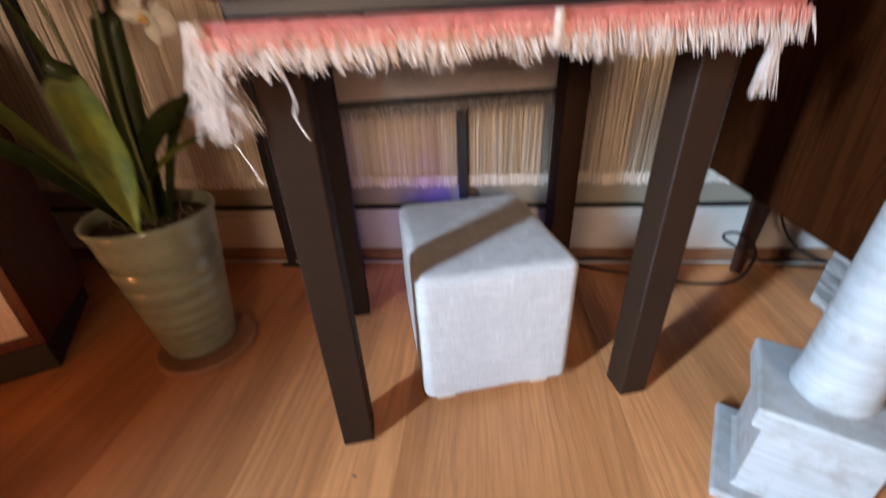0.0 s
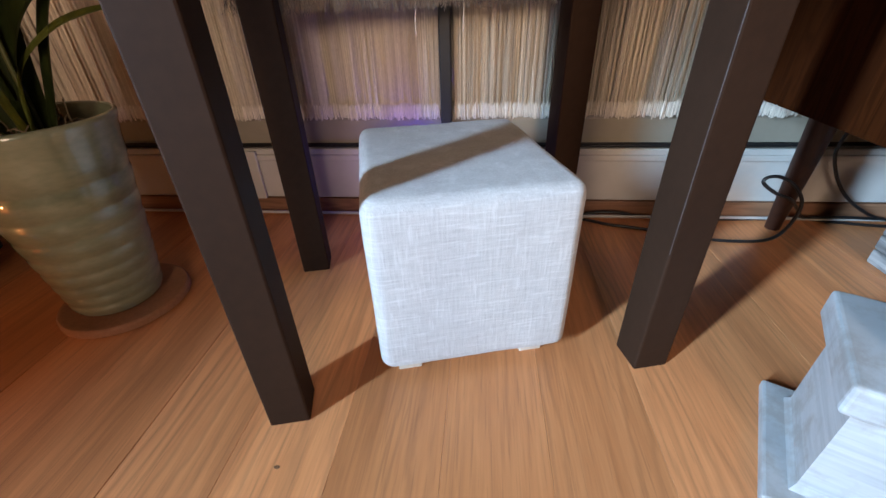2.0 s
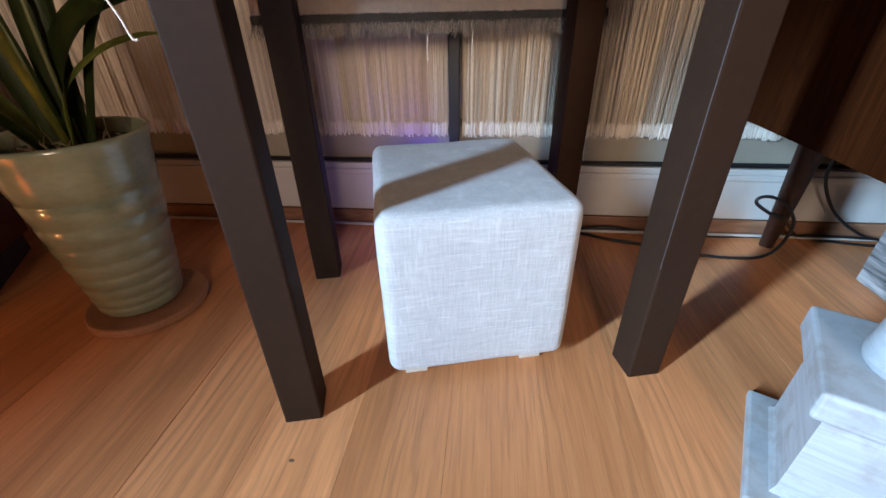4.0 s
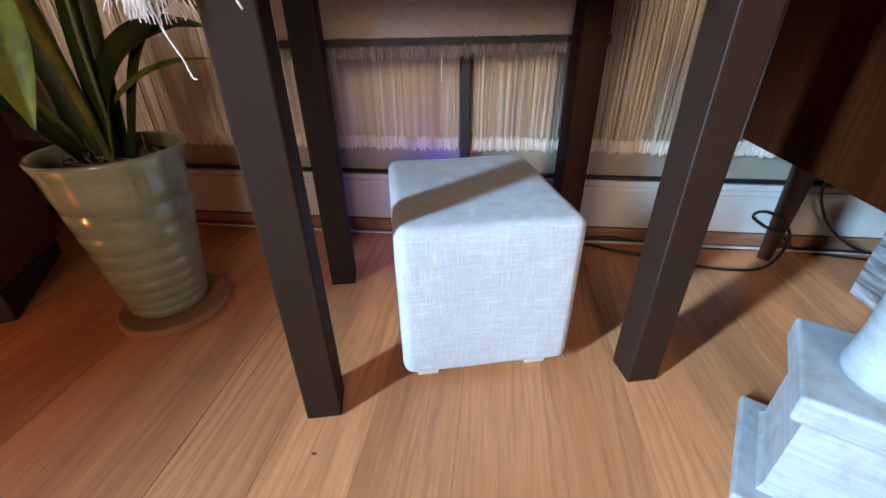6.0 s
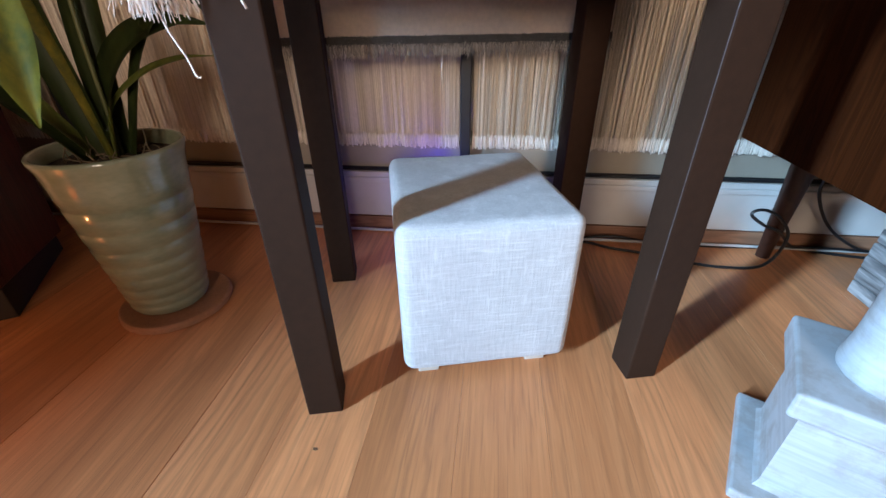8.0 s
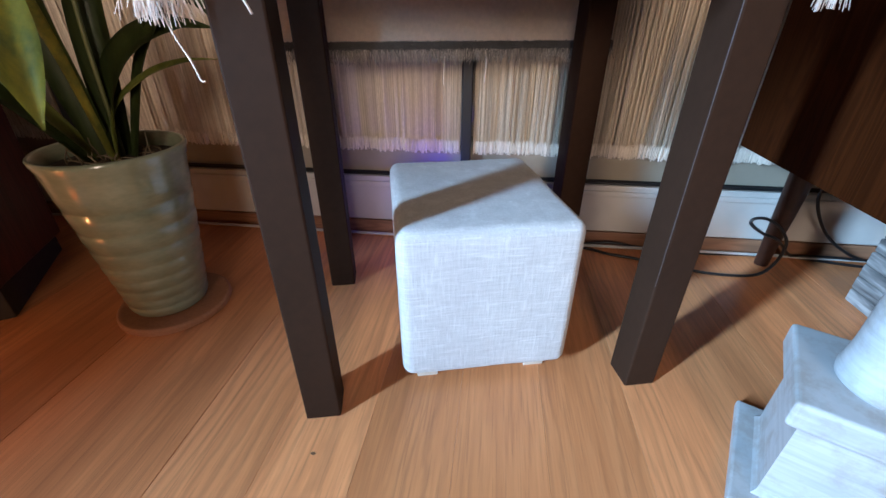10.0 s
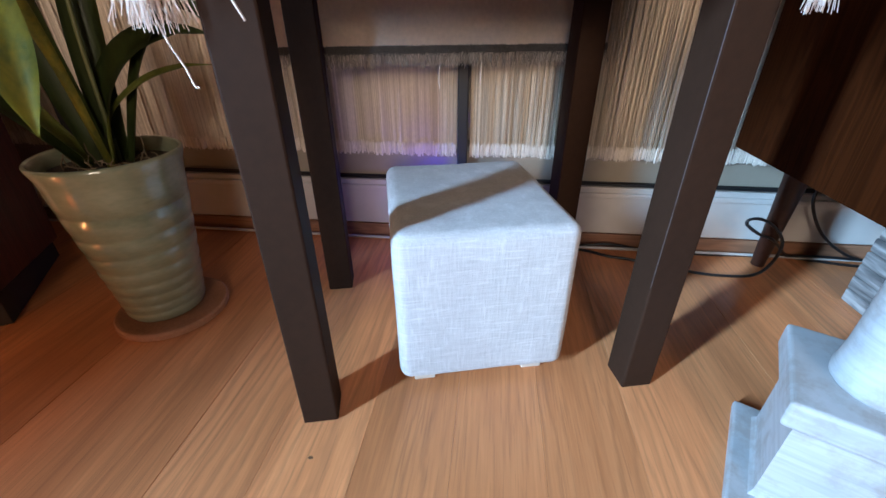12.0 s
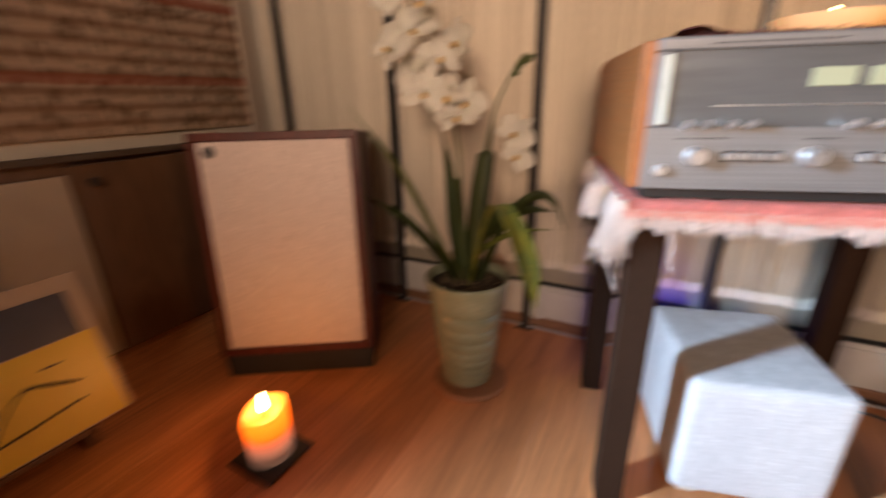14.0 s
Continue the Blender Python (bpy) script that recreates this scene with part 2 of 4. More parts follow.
def wax():
    """A candle that glows from within: brightest at its hollow top."""
    k = Nodes("glowing_wax")
    tc = k.put("ShaderNodeTexCoord")
    sp = k.put("ShaderNodeSeparateXYZ")
    k.join(tc.outputs["Object"], sp.inputs[0])
    f = k.math(sp.outputs["Z"], 1 / 0.14)
    col = k.ramp(f, (0.0, (0.9, 0.5, 0.3)), (0.45, (1.0, 0.105, 0.001)), (1.0, (1.0, 0.19, 0.003)))
    stren = k.ramp(f, (0.12, (0.03, 0.03, 0.03)), (0.36, (0.2, 0.2, 0.2)), (0.5, (0.55, 0.55, 0.55)), (1.0, (0.9, 0.9, 0.9)))
    k.colour((0.30, 0.15, 0.05))
    k.join(col, k.b.inputs["Emission Color"])
    k.join(k.math(stren, 4.8), k.b.inputs["Emission Strength"])
    return k.done(0.45)


def glow(name, c, strength, base=(0.5, 0.5, 0.5)):
    k = Nodes(name)
    k.colour(base)
    k.b.inputs["Emission Color"].default_value = (*c, 1)
    k.b.inputs["Emission Strength"].default_value = strength
    return k.done(0.4)


def dial_glass():
    k = Nodes("dial_glass")
    f = k.noise(k.coords((8, 60, 60)), 1.0, 3)
    k.colour(k.ramp(f, (0.3, (0.10, 0.10, 0.095)), (0.7, (0.15, 0.148, 0.14))))
    return k.done(0.3, 0.1, Coat_Weight=1.0, Coat_Roughness=0.06)


OAK = strip_oak()
GAP = simple("floor_gap", (0.05, 0.025, 0.012), 0.9)
ESPRESSO = simple("espresso_lacquer", (0.0285, 0.0140, 0.0078), 0.62, grain=0.2, scale=90, bump=0.03, Specular_IOR_Level=0.12)
RUBBED = simple("rubbed_edge", (0.060, 0.048, 0.042), 0.6, scale=300)
WALNUT = wood("walnut_case", (0.021, 0.0052, 0.0012), (0.046, 0.0120, 0.0028), (30, 30, 2.2), 0.65, spec=0.04)
WALNUT_SIDE = wood("walnut_side", (0.27, 0.088, 0.022), (0.44, 0.150, 0.040), (30, 2.2, 30), 0.42, ring=0.14)
MAHOGANY = wood("mahogany", (0.040, 0.010, 0.007), (0.11, 0.025, 0.015), (30, 30, 2.5), 0.45, spec=0.3)
DARKWOOD = wood("dark_panel", (0.070, 0.036, 0.019), (0.165, 0.085, 0.045), (26, 26, 2.0), 0.5)
LINEN, GRILLE, GLAZE, ALU, PLASTER, STONE = linen(), grille_cloth(), glaze(), brushed(), plaster(), streaked()
BLACK = simple("black_metal", (0.018, 0.017, 0.017), 0.45)
RUBBER = simple("black_rubber", (0.012, 0.012, 0.013), 0.38, scale=200)
HOOD = simple("hood_enamel", (0.31, 0.275, 0.21), 0.45, grain=0.1, scale=30)
WHITE_CORD = simple("white_cord", (0.48, 0.46, 0.43), 0.5)
HEATER = simple("heater_enamel", (0.55, 0.53, 0.49), 0.42, grain=0.07, scale=30)
PAINT = simple("wall_paint", (0.55, 0.49, 0.40), 0.8, grain=0.06, scale=20, bump=0.1)
CEIL = simple("ceiling_paint", (0.75, 0.72, 0.66), 0.85, grain=0.04, scale=10)
STRING = thread("curtain_string", (0.58, 0.50, 0.385), (0.88, 0.79, 0.65))
HEM = thread("curtain_hem", (0.70, 0.63, 0.52), (0.90, 0.83, 0.71))
FRINGE = thread("cream_fringe", (0.70, 0.56, 0.49), (0.94, 0.87, 0.80))
CORAL = simple("coral_cloth", (0.84, 0.28, 0.23), 0.9, grain=0.25, scale=240, bump=0.5)
LINING = simple("cloth_back", (0.82, 0.69, 0.55), 0.9, grain=0.12, scale=160, bump=0.3)
CORAL_THREAD = thread("coral_thread", (0.80, 0.30, 0.24), (0.92, 0.52, 0.42))
GREY_FRINGE = thread("grey_fringe", (0.15, 0.135, 0.12), (0.48, 0.42, 0.36))
BRAID = simple("charcoal_braid", (0.085, 0.08, 0.075), 0.95, grain=0.45, scale=350, bump=0.6)
MAROON = simple("maroon_wool", (0.16, 0.045, 0.032), 0.95, grain=0.3, scale=160, bump=0.6)
WOVEN, WAX = woven(), wax()
LEAF = leaf_green("leaf_dark", (0.018, 0.030, 0.007), (0.066, 0.092, 0.020))
LEAF_PALE = leaf_green("leaf_pale", (0.11, 0.15, 0.03), (0.29, 0.31, 0.06))
LEAF_YELLOW = leaf_green("leaf_yellow", (0.085, 0.115, 0.03), (0.36, 0.32, 0.03))
STEM = leaf_green("flower_stem", (0.05, 0.07, 0.02), (0.13, 0.14, 0.05))
PETAL = simple("white_petal", (0.90, 0.88, 0.80), 0.6, grain=0.06, scale=80)
LIP = simple("yellow_lip", (0.62, 0.40, 0.10), 0.6)
SOIL = simple("bark_soil", (0.035, 0.024, 0.016), 0.95, grain=0.5, scale=120, bump=0.8)
TERRACOTTA = simple("cork_saucer", (0.36, 0.165, 0.078), 0.7, grain=0.22, scale=220, bump=0.25)
SLATE = simple("slate_coaster", (0.022, 0.018, 0.016), 0.55, bump=0.3)
YELLOW = simple("yellow_print", (0.76, 0.56, 0.05), 0.4, grain=0.10, scale=18)
NAVY = simple("navy_print", (0.055, 0.06, 0.085), 0.4, grain=0.2, scale=30)
LEGWOOD = wood("dark_leg_wood", (0.026, 0.0095, 0.0055), (0.058, 0.022, 0.013), (26, 26, 2.0), 0.5)
KICK = wood("kick_wood", (0.16, 0.078, 0.042), (0.32, 0.165, 0.09), (2, 30, 30), 0.5)
KNOT = simple("knot_brown", (0.19, 0.095, 0.042), 0.6, grain=0.5, scale=400)
INK = simple("dark_ink", (0.05, 0.045, 0.03), 0.5)
TAN = simple("tan_paint", (0.075, 0.052, 0.036), 0.6, grain=0.15, scale=12)
SLEEVE = simple("grey_board", (0.42, 0.34, 0.26), 0.5, grain=0.12, scale=12)
DIAL, CHROME = dial_glass(), simple("chrome", (0.74, 0.74, 0.73), 0.36, 0.85, grain=0.03)
# pale colour stands in for light on the dial's end edges
PALE_BAR = simple("pale_lit_edge", (0.62, 0.67, 0.58), 0.35)
METER = glow("lit_meter", (0.75, 0.85, 0.42), 0.09, (0.36, 0.39, 0.26))
LED = glow("blue_led", (0.15, 0.12, 1.0), 4.0)
AMBER = glow("amber_glass", (1.0, 0.36, 0.03), 0.45, (0.75, 0.55, 0.32))
FEET = simple("pale_foot", (0.55, 0.50, 0.42), 0.6)
UNDER = simple("dark_underside", (0.02, 0.02, 0.02), 0.8)


# ---------------------------------------------------------------- mesh helpers
def mesh_of(name, bm, material, smooth=None):
    me = bpy.data.meshes.new(name)
    bmesh.ops.recalc_face_normals(bm, faces=bm.faces)
    bm.to_mesh(me)
    bm.free()
    me.materials.append(material)
    if smooth is not None:
        me.shade_smooth() if smooth >= 180 else me.set_sharp_from_angle(angle=radians(smooth))
    return me


def part(name, bm, material, parent=None, label="", smooth=None, m=None):
    """One mesh object under a thing or under a part."""
    ob = new(name, mesh_of(name, bm, material, smooth) if isinstance(bm, bmesh.types.BMesh) else bm)
    if parent is not None:
        ob.parent = parent
    if m is not None:
        ob.matrix_basis = m
    if label:
        tagged(ob, label)
    return ob


def thing(name, m, label, category, group="", kind=""):
    ob = new(name)
    ob.empty_display_size = 0.05
    ob.matrix_basis = m
    return tagged(ob, label, category, group, kind)


def box(x0, x1, y0, y1, z0, z1, bevel=0.0, seg=2, bm=None):
    bm = bm or bmesh.new()
    made = bmesh.ops.create_cube(bm, size=1, matrix=Matrix.LocRotScale(((x0 + x1) / 2, (y0 + y1) / 2, (z0 + z1) / 2), None, (x1 - x0, y1 - y0, z1 - z0)))
    if bevel:
        vs = set(made["verts"])
        bmesh.ops.bevel(bm, geom=[e for e in bm.edges if e.verts[0] in vs and e.verts[1] in vs], offset=bevel, segments=seg, affect="EDGES", profile=0.5)
    return bm


def turned(profile, n=32, bm=None):
    """A solid of revolution from (radius, height) pairs, closed at both ends."""
    bm = bm or bmesh.new()
    rings = []
    for r, z in profile:
        rings.append([bm.verts.new((r * math.cos(2 * math.pi * i / n), r * math.sin(2 * math.pi * i / n), z)) for i in range(n)])
    for a, b in zip(rings, rings[1:]):
        for i in range(n):
            bm.faces.new((a[i], a[(i + 1) % n], b[(i + 1) % n], b[i]))
    bm.faces.new(rings[0][::-1])
    bm.faces.new(rings[-1])
    return bm


def tube(points, r, n=8, bm=None, taper=1.0):
    """A round bar along points; its radius goes from r to r * taper."""
    bm = bm or bmesh.new()
    pts = [Vector(p) for p in points]
    rings, side = [], None
    for i, p in enumerate(pts):
        d = (pts[min(i + 1, len(pts) - 1)] - pts[max(i - 1, 0)]).normalized()
        if side is None:
            side = d.orthogonal().normalized()
        side = (side - d * side.dot(d)).normalized()
        up = d.cross(side)
        k = r * (1 + (taper - 1) * i / max(1, len(pts) - 1))
        rings.append([bm.verts.new(p + side * math.cos(2 * math.pi * j / n) * k + up * math.sin(2 * math.pi * j / n) * k) for j in range(n)])
    for a, b in zip(rings, rings[1:]):
        for j in range(n):
            bm.faces.new((a[j], a[(j + 1) % n], b[(j + 1) % n], b[j]))
    bm.faces.new(rings[0][::-1])
    bm.faces.new(rings[-1])
    return bm


def curve_points(ctrl, n=24):
    """Catmull-Rom points through the given ones."""
    c = [Vector(p) for p in ctrl]
    c = [c[0] * 2 - c[1]] + c + [c[-1] * 2 - c[-2]]
    out = []
    for i in range(1, len(c) - 2):
        for k in range(n):
            t = k / n
            a, b, d, e = c[i - 1], c[i], c[i + 1], c[i + 2]
            out.append(0.5 * ((2 * b) + (d - a) * t + (2 * a - 5 * b + 4 * d - e) * t * t + (3 * b - a - 3 * d + e) * t ** 3))
    return out + [c[-2]]


def strand(bm, a, way, length, width, rng, curl=0.25, steps=3):
    """One thin three-sided thread that hangs and curls."""
    p, d = Vector(a), Vector(way).normalized()
    pts = [p.copy()]
    for _ in range(steps):
        d = (d + Vector((rng.uniform(-curl, curl), rng.uniform(-curl, curl), rng.uniform(-curl, curl) * 0.3))).normalized()
        p = p + d * (length / steps)
        pts.append(p.copy())
    tube(pts, width, 3, bm, 0.6)


# ---------------------------------------------------------------- the room
def quad_box(name, m, dims, material, label, category):
    ob = part(name, box(*dims), material)
    ob.matrix_basis = m
    return tagged(ob, label, category, kind="structure")


LEFT_U, RIGHT_U, BACK_N, NEAR_N, TOP = -1.21, 2.2, 0.56, -2.6, 2.45
quad_box("wall_north", wall_pose(0, 0), (LEFT_U - 0.1, RIGHT_U + 0.1, BACK_N, BACK_N + 0.1, 0, TOP), PAINT, "cream painted wall behind the string curtains", "wall")
quad_box("wall_west", wall_pose(0, 0), (LEFT_U - 0.1, LEFT_U, NEAR_N, BACK_N, 0, TOP), PAINT, "cream painted side wall with a wool hanging", "wall")
quad_box("wall_east", wall_pose(0, 0), (RIGHT_U, RIGHT_U + 0.1, NEAR_N, BACK_N, 0, TOP), PAINT, "plain cream painted side wall", "wall")
quad_box("wall_south", wall_pose(0, 0), (LEFT_U - 0.1, RIGHT_U + 0.1, NEAR_N - 0.1, NEAR_N, 0, TOP), PAINT, "plain cream painted wall of the room", "wall")
quad_box("ceiling", wall_pose(0, 0), (LEFT_U - 0.1, RIGHT_U + 0.1, NEAR_N - 0.1, BACK_N + 0.1, TOP, TOP + 0.1), CEIL, "plain white ceiling", "ceiling")
floor = quad_box("floor", wall_pose(0, 0), (LEFT_U - 0.1, RIGHT_U + 0.1, NEAR_N - 0.1, BACK_N + 0.1, -0.12, -0.004), GAP, "warm oak strip floor with satin finish", "floor")


# ---------------------------------------------------------------- heater along the wall
def heater():
    m = wall_pose(0, 0)
    h = thing("baseboard_heater", m, "white enamelled baseboard heater along the wall", "heater")
    x0, x1 = LEFT_U + 0.01, RIGHT_U - 0.02
    bm = bmesh.new()
    prof = [(0.555, 0.205), (0.515, 0.201), (0.499, 0.192), (0.497, 0.184), (0.501, 0.142), (0.505, 0.142), (0.503, 0.184), (0.550, 0.195)]
    for x in (x0, x1):
        for y, z in prof:
            bm.verts.new((x, y, z))
    bm.verts.ensure_lookup_table()
    n = len(prof)
    for i in range(n):
        j = (i + 1) % n
        bm.faces.new((bm.verts[i], bm.verts[j], bm.verts[n + j], bm.verts[n + i]))
    part("hood", bm, HOOD, h, "beige hood that slopes back to the slot")
    # the slot's inner shade is put in as a black box
    part("slot", box(x0, x1, 0.507, 0.54, 0.132, 0.146), BLACK, h, "air slot under the hood, filled black for its shade")
    part("front_panel", box(x0, x1, 0.488, 0.498, 0.034, 0.134, 0.003), HEATER, h)
    part("lip", box(x0, x1, 0.482, 0.4895, 0.112, 0.124, 0.003), HEATER, h)
    part("joint_cover", box(-0.246, -0.218, 0.4775, 0.4845, 0.034, 0.132, 0.002), HEATER, h, "narrow white joint cover")
    part("back_plate", box(x0, x1, 0.54, 0.556, 0.0, 0.19), HEATER, h)
    part("kick_strip", box(x0, x1, 0.492, 0.505, 0.0, 0.030, 0.002), KICK, h, "brown wooden strip along the floor")


heater()


def cable(name, ctrl, r, material, label, group="", m=None):
    ob = part(name, tube(curve_points(ctrl, 12), r, 8), material, smooth=180)
    if m is not None:
        ob.matrix_basis = m
    return tagged(ob, label, "cable", group)


# ---------------------------------------------------------------- string curtains and their poles
def string_panel(u0, u1, seed):
    rng = random.Random(seed)
    c = thing("string_curtain", wall_pose(0, 0), "cream string curtain with a gathered hem, hanging before the wall", "curtain", "string curtains")
    bm = bmesh.new()
    n = int((u1 - u0) / 0.0021)
    verts, faces = [], []
    for i in range(n):
        u = u0 + (u1 - u0) * (i + rng.uniform(0.1, 0.9)) / n
        u += 0.0016 * math.sin(u * 560 + seed * 2) + 0.0012 * math.sin(u * 233 + seed)
        fold = 0.003 * math.sin(u * 95 + seed) + 0.002 * math.sin(u * 210 + 2 * seed)
        y = 0.487 + fold + rng.choice((-0.002, 0.0, 0.003)) + rng.uniform(-0.001, 0.001)
        w = rng.uniform(0.0008, 0.0017)
        sway = rng.uniform(-0.006, 0.006)
        b = len(verts)
        for z, k in ((0.205, 0.0), (0.5, 0.6), (0.95, 1.0), (2.05, 0.4)):
            for a in (0, 2.1, 4.2):
                verts.append((u + sway * k + w * math.cos(a), y + w * math.sin(a), z))
        for s in range(3):
            for a in range(3):
                p, q = b + s * 3 + a, b + s * 3 + (a + 1) % 3
                faces.append((p, q, q + 3, p + 3))
    for i in range(int((u1 - u0) / 0.0027)):
        u = u0 + 0.0027 * (i + rng.uniform(0.2, 0.8))
        y, w = 0.496 + 0.003 * math.sin(u * 95 + seed) + rng.uniform(-0.001, 0.001), rng.uniform(0.0019, 0.0027)
        b = len(verts)
        for z in (0.207, 2.05):
            for a in (0, 2.1, 4.2):
                verts.append((u + w * math.cos(a), y + w * math.sin(a), z))
        for a in range(3):
            p, q = b + a, b + (a + 1) % 3
            faces.append((p, q, q + 3, p + 3))
    me = bpy.data.meshes.new("string_mass")
    me.from_pydata(verts, [], faces)
    me.materials.append(STRING)
    tagged(part("string_mass", me, None, c), kind="stuff")
    verts, faces = [], []
    n = int((u1 - u0) / 0.0027)
    for i in range(n):
        u = u0 + (u1 - u0) * (i + 0.5) / n
        y = 0.483 + 0.004 * math.sin(u * 95 + seed) + rng.uniform(-0.0015, 0.0015)
        r = 0.0016 * rng.uniform(0.7, 1.25)
        b = len(verts)
        for z, k in ((0.192 + rng.uniform(-0.004, 0.002), 0.7), (0.202, 1.15), (0.209, 1.1), (0.215 + rng.uniform(0, 0.004), 0.5)):
            for a in range(5):
                verts.append((u + r * k * math.cos(a * 1.2566), y + r * k * math.sin(a * 1.2566), z))
        for s in range(3):
            for a in range(5):
                p, q = b + s * 5 + a, b + s * 5 + (a + 1) % 5
                faces.append((p, q, q + 5, p + 5))
        faces.append(tuple(b + a for a in range(5)))
    me = bpy.data.meshes.new("hem")
    me.from_pydata(verts, [], faces)
    me.materials.append(HEM)
    tagged(part("hem", me, None, c, "paler gathered hem"), kind="stuff")
    return c


POLES = [0.152 + 0.415 * k for k in range(-3, 5)]
for k, (a, b) in enumerate(zip([LEFT_U + 0.01] + POLES, POLES + [RIGHT_U - 0.1])):
    if b - a > 0.05:
        string_panel(a + 0.013, b - 0.013, k + 3)


def curtain_pole(u):
    p = thing("curtain_pole", wall_pose(u, 0.474), "slim black metal pole between string curtains", "pole", "curtain poles")
    part("shaft", box(-0.0095, 0.0095, -0.008, 0.008, 0.004, 2.1, 0.002), BLACK, p)
    part("foot", box(-0.024, 0.024, -0.014, 0.014, 0.0, 0.005, 0.001), BLACK, p)
    return p


for u in POLES:
    curtain_pole(u)
tagged(part("curtain_rail", box(LEFT_U + 0.005, RIGHT_U - 0.005, 0.47, 0.50, 2.05, 2.09, 0.004), BLACK, m=wall_pose(0, 0)), "black rail that carries the string curtains", "rail")


# ---------------------------------------------------------------- side table
W, D, LEG, TABLE_TOP = 0.448, 0.324, 0.041, 0.506


def side_table():
    t = thing("side_table", pose(0, 0, 0), "dark espresso side table with square legs", "table")
    leg = mesh_of("leg", box(0, LEG, 0, LEG, 0, 0.478, 0.0022, 2), ESPRESSO)
    for x, y in ((0, 0), (W - LEG, 0), (0, D - LEG), (W - LEG, D - LEG)):
        part("leg", leg, None, t, m=pose(x, y, 0))
    part("tabletop", box(-0.016, W + 0.016, -0.02, D + 0.018, 0.480, TABLE_TOP, 0.003), ESPRESSO, t)
    part("worn_edge", tube([(W - LEG - 0.0002, 0.0002, z) for z in (0.16, 0.3, 0.475)], 0.0004, 5), RUBBED, t, "pale rubbed line along a leg edge")


side_table()


# ---------------------------------------------------------------- fringed cloth on the table
def table_runner():
    rng = random.Random(7)
    c = thing("table_cloth", pose(0, 0, TABLE_TOP), "coral cloth with thick cream fringe on the side table", "cloth")
    x0, x1, yf, yb = -0.021, W + 0.022, -0.026, D + 0.024
    bm = box(x0, x1, yf, yb, 0.0005, 0.0035)
    part("cloth", bm, CORAL, c)
    n = 60
    bm = bmesh.new()
    top, low, bot = [], [], []
    for i in range(n + 1):
        x = x0 + (x1 - x0) * i / n
        w = 0.0018 * math.sin(i * 1.7) + rng.uniform(-0.0008, 0.0008)
        top.append(bm.verts.new((x, yf, 0.0035)))
        low.append(bm.verts.new((x, yf - 0.005 + w, 0.0005)))
        bot.append(bm.verts.new((x, yf - 0.006 + w, -0.013 + w)))
    for i in range(n):
        bm.faces.new((top[i], top[i + 1], low[i + 1], low[i]))
        bm.faces.new((low[i], low[i + 1], bot[i + 1], bot[i]))
    bmesh.ops.solidify(bm, geom=bm.faces[:], thickness=0.002)
    part("front_border", bm, CORAL, c, "coral red border", smooth=180)
    # rear drape with level creases, a charcoal braid along its edge and a frayed fringe
    xa, xb = x0 - 0.006, x1 + 0.012
    bm = bmesh.new()
    nz, nx = 26, 40
    g = [[bm.verts.new((xa + (xb - xa) * i / nx, yb + 0.0014 * math.sin(j * 0.9 + 0.35 * math.sin(i * 0.31)) * (0.3 + 0.7 * (j % 9 < 3)) + 0.0012 * math.sin(i * 0.5 + j * 0.1), 0.002 - 0.120 * j / nz)) for j in range(nz + 1)] for i in range(nx + 1)]
    for i in range(nx):
        for j in range(nz):
            bm.faces.new((g[i][j], g[i + 1][j], g[i + 1][j + 1], g[i][j + 1]))
    bmesh.ops.solidify(bm, geom=bm.faces[:], thickness=0.002)
    part("rear_drape", bm, LINING, c, "pale woven back flap", smooth=180)
    bm = bmesh.new()
    for k in range(3):
        tube([(xa + (xb - xa) * i / 60, yb - 0.004 + 0.0005 * math.sin(i * 1.9 + k), -0.1175 - 0.0034 * k + 0.0004 * math.sin(i * 0.7 + k)) for i in range(61)], 0.0019, 6, bm)
    part("rear_braid", bm, BRAID, c, "charcoal braid along the back edge", smooth=180)
    for count, fibre, short, long, high, mat in ((1700, 0.0006, 0.006, 0.014, -0.114, BRAID), (1400, 0.00042, 0.010, 0.022, -0.124, GREY_FRINGE)):
        bm = bmesh.new()
        for i in range(count):
            x = xa + (xb - xa) * rng.random()
            strand(bm, (x, yb - 0.0045 + rng.uniform(-0.003, 0.002), high - 0.005 * rng.random()), (rng.uniform(-0.25, 0.25), rng.uniform(-0.1, 0.1), -1), rng.uniform(short, long), fibre, rng, 0.3, 2)
        tagged(part("rear_fringe", bm, mat, c, "thin frayed rear fringe"), kind="stuff")
    # front fringe in tufts
    bm = bmesh.new()
    x = x0
    while x < x1:
        wide = rng.uniform(0.006, 0.011)
        long = rng.uniform(0.014, 0.026)
        lean = rng.uniform(-0.25, 0.25)
        for _ in range(int(wide * 2600)):
            strand(bm, (x + rng.uniform(0, wide), yf - 0.006 + rng.uniform(-0.004, 0.003), -0.006 - rng.uniform(0, 0.009)),
                   (lean * 0.4 + rng.uniform(-0.15, 0.15), -0.12 + rng.uniform(-0.25, 0.12), -1), long * rng.uniform(0.75, 1.1), 0.0009, rng, 0.22)
        x += wide * 0.94
    tagged(part("front_fringe", bm, FRINGE, c, "cream cotton fringe"), kind="stuff")
    # coral threads that run into the cream ones
    bm = bmesh.new()
    for _ in range(1000):
        x = rng.uniform(x0, x1)
        strand(bm, (x, yf - 0.0095 + rng.uniform(-0.003, 0.001), -0.004 - rng.uniform(0, 0.006)),
               (rng.uniform(-0.15, 0.15), -0.10 + rng.uniform(-0.2, 0.1), -1), rng.uniform(0.003, 0.0105), 0.0009, rng, 0.2, 2)
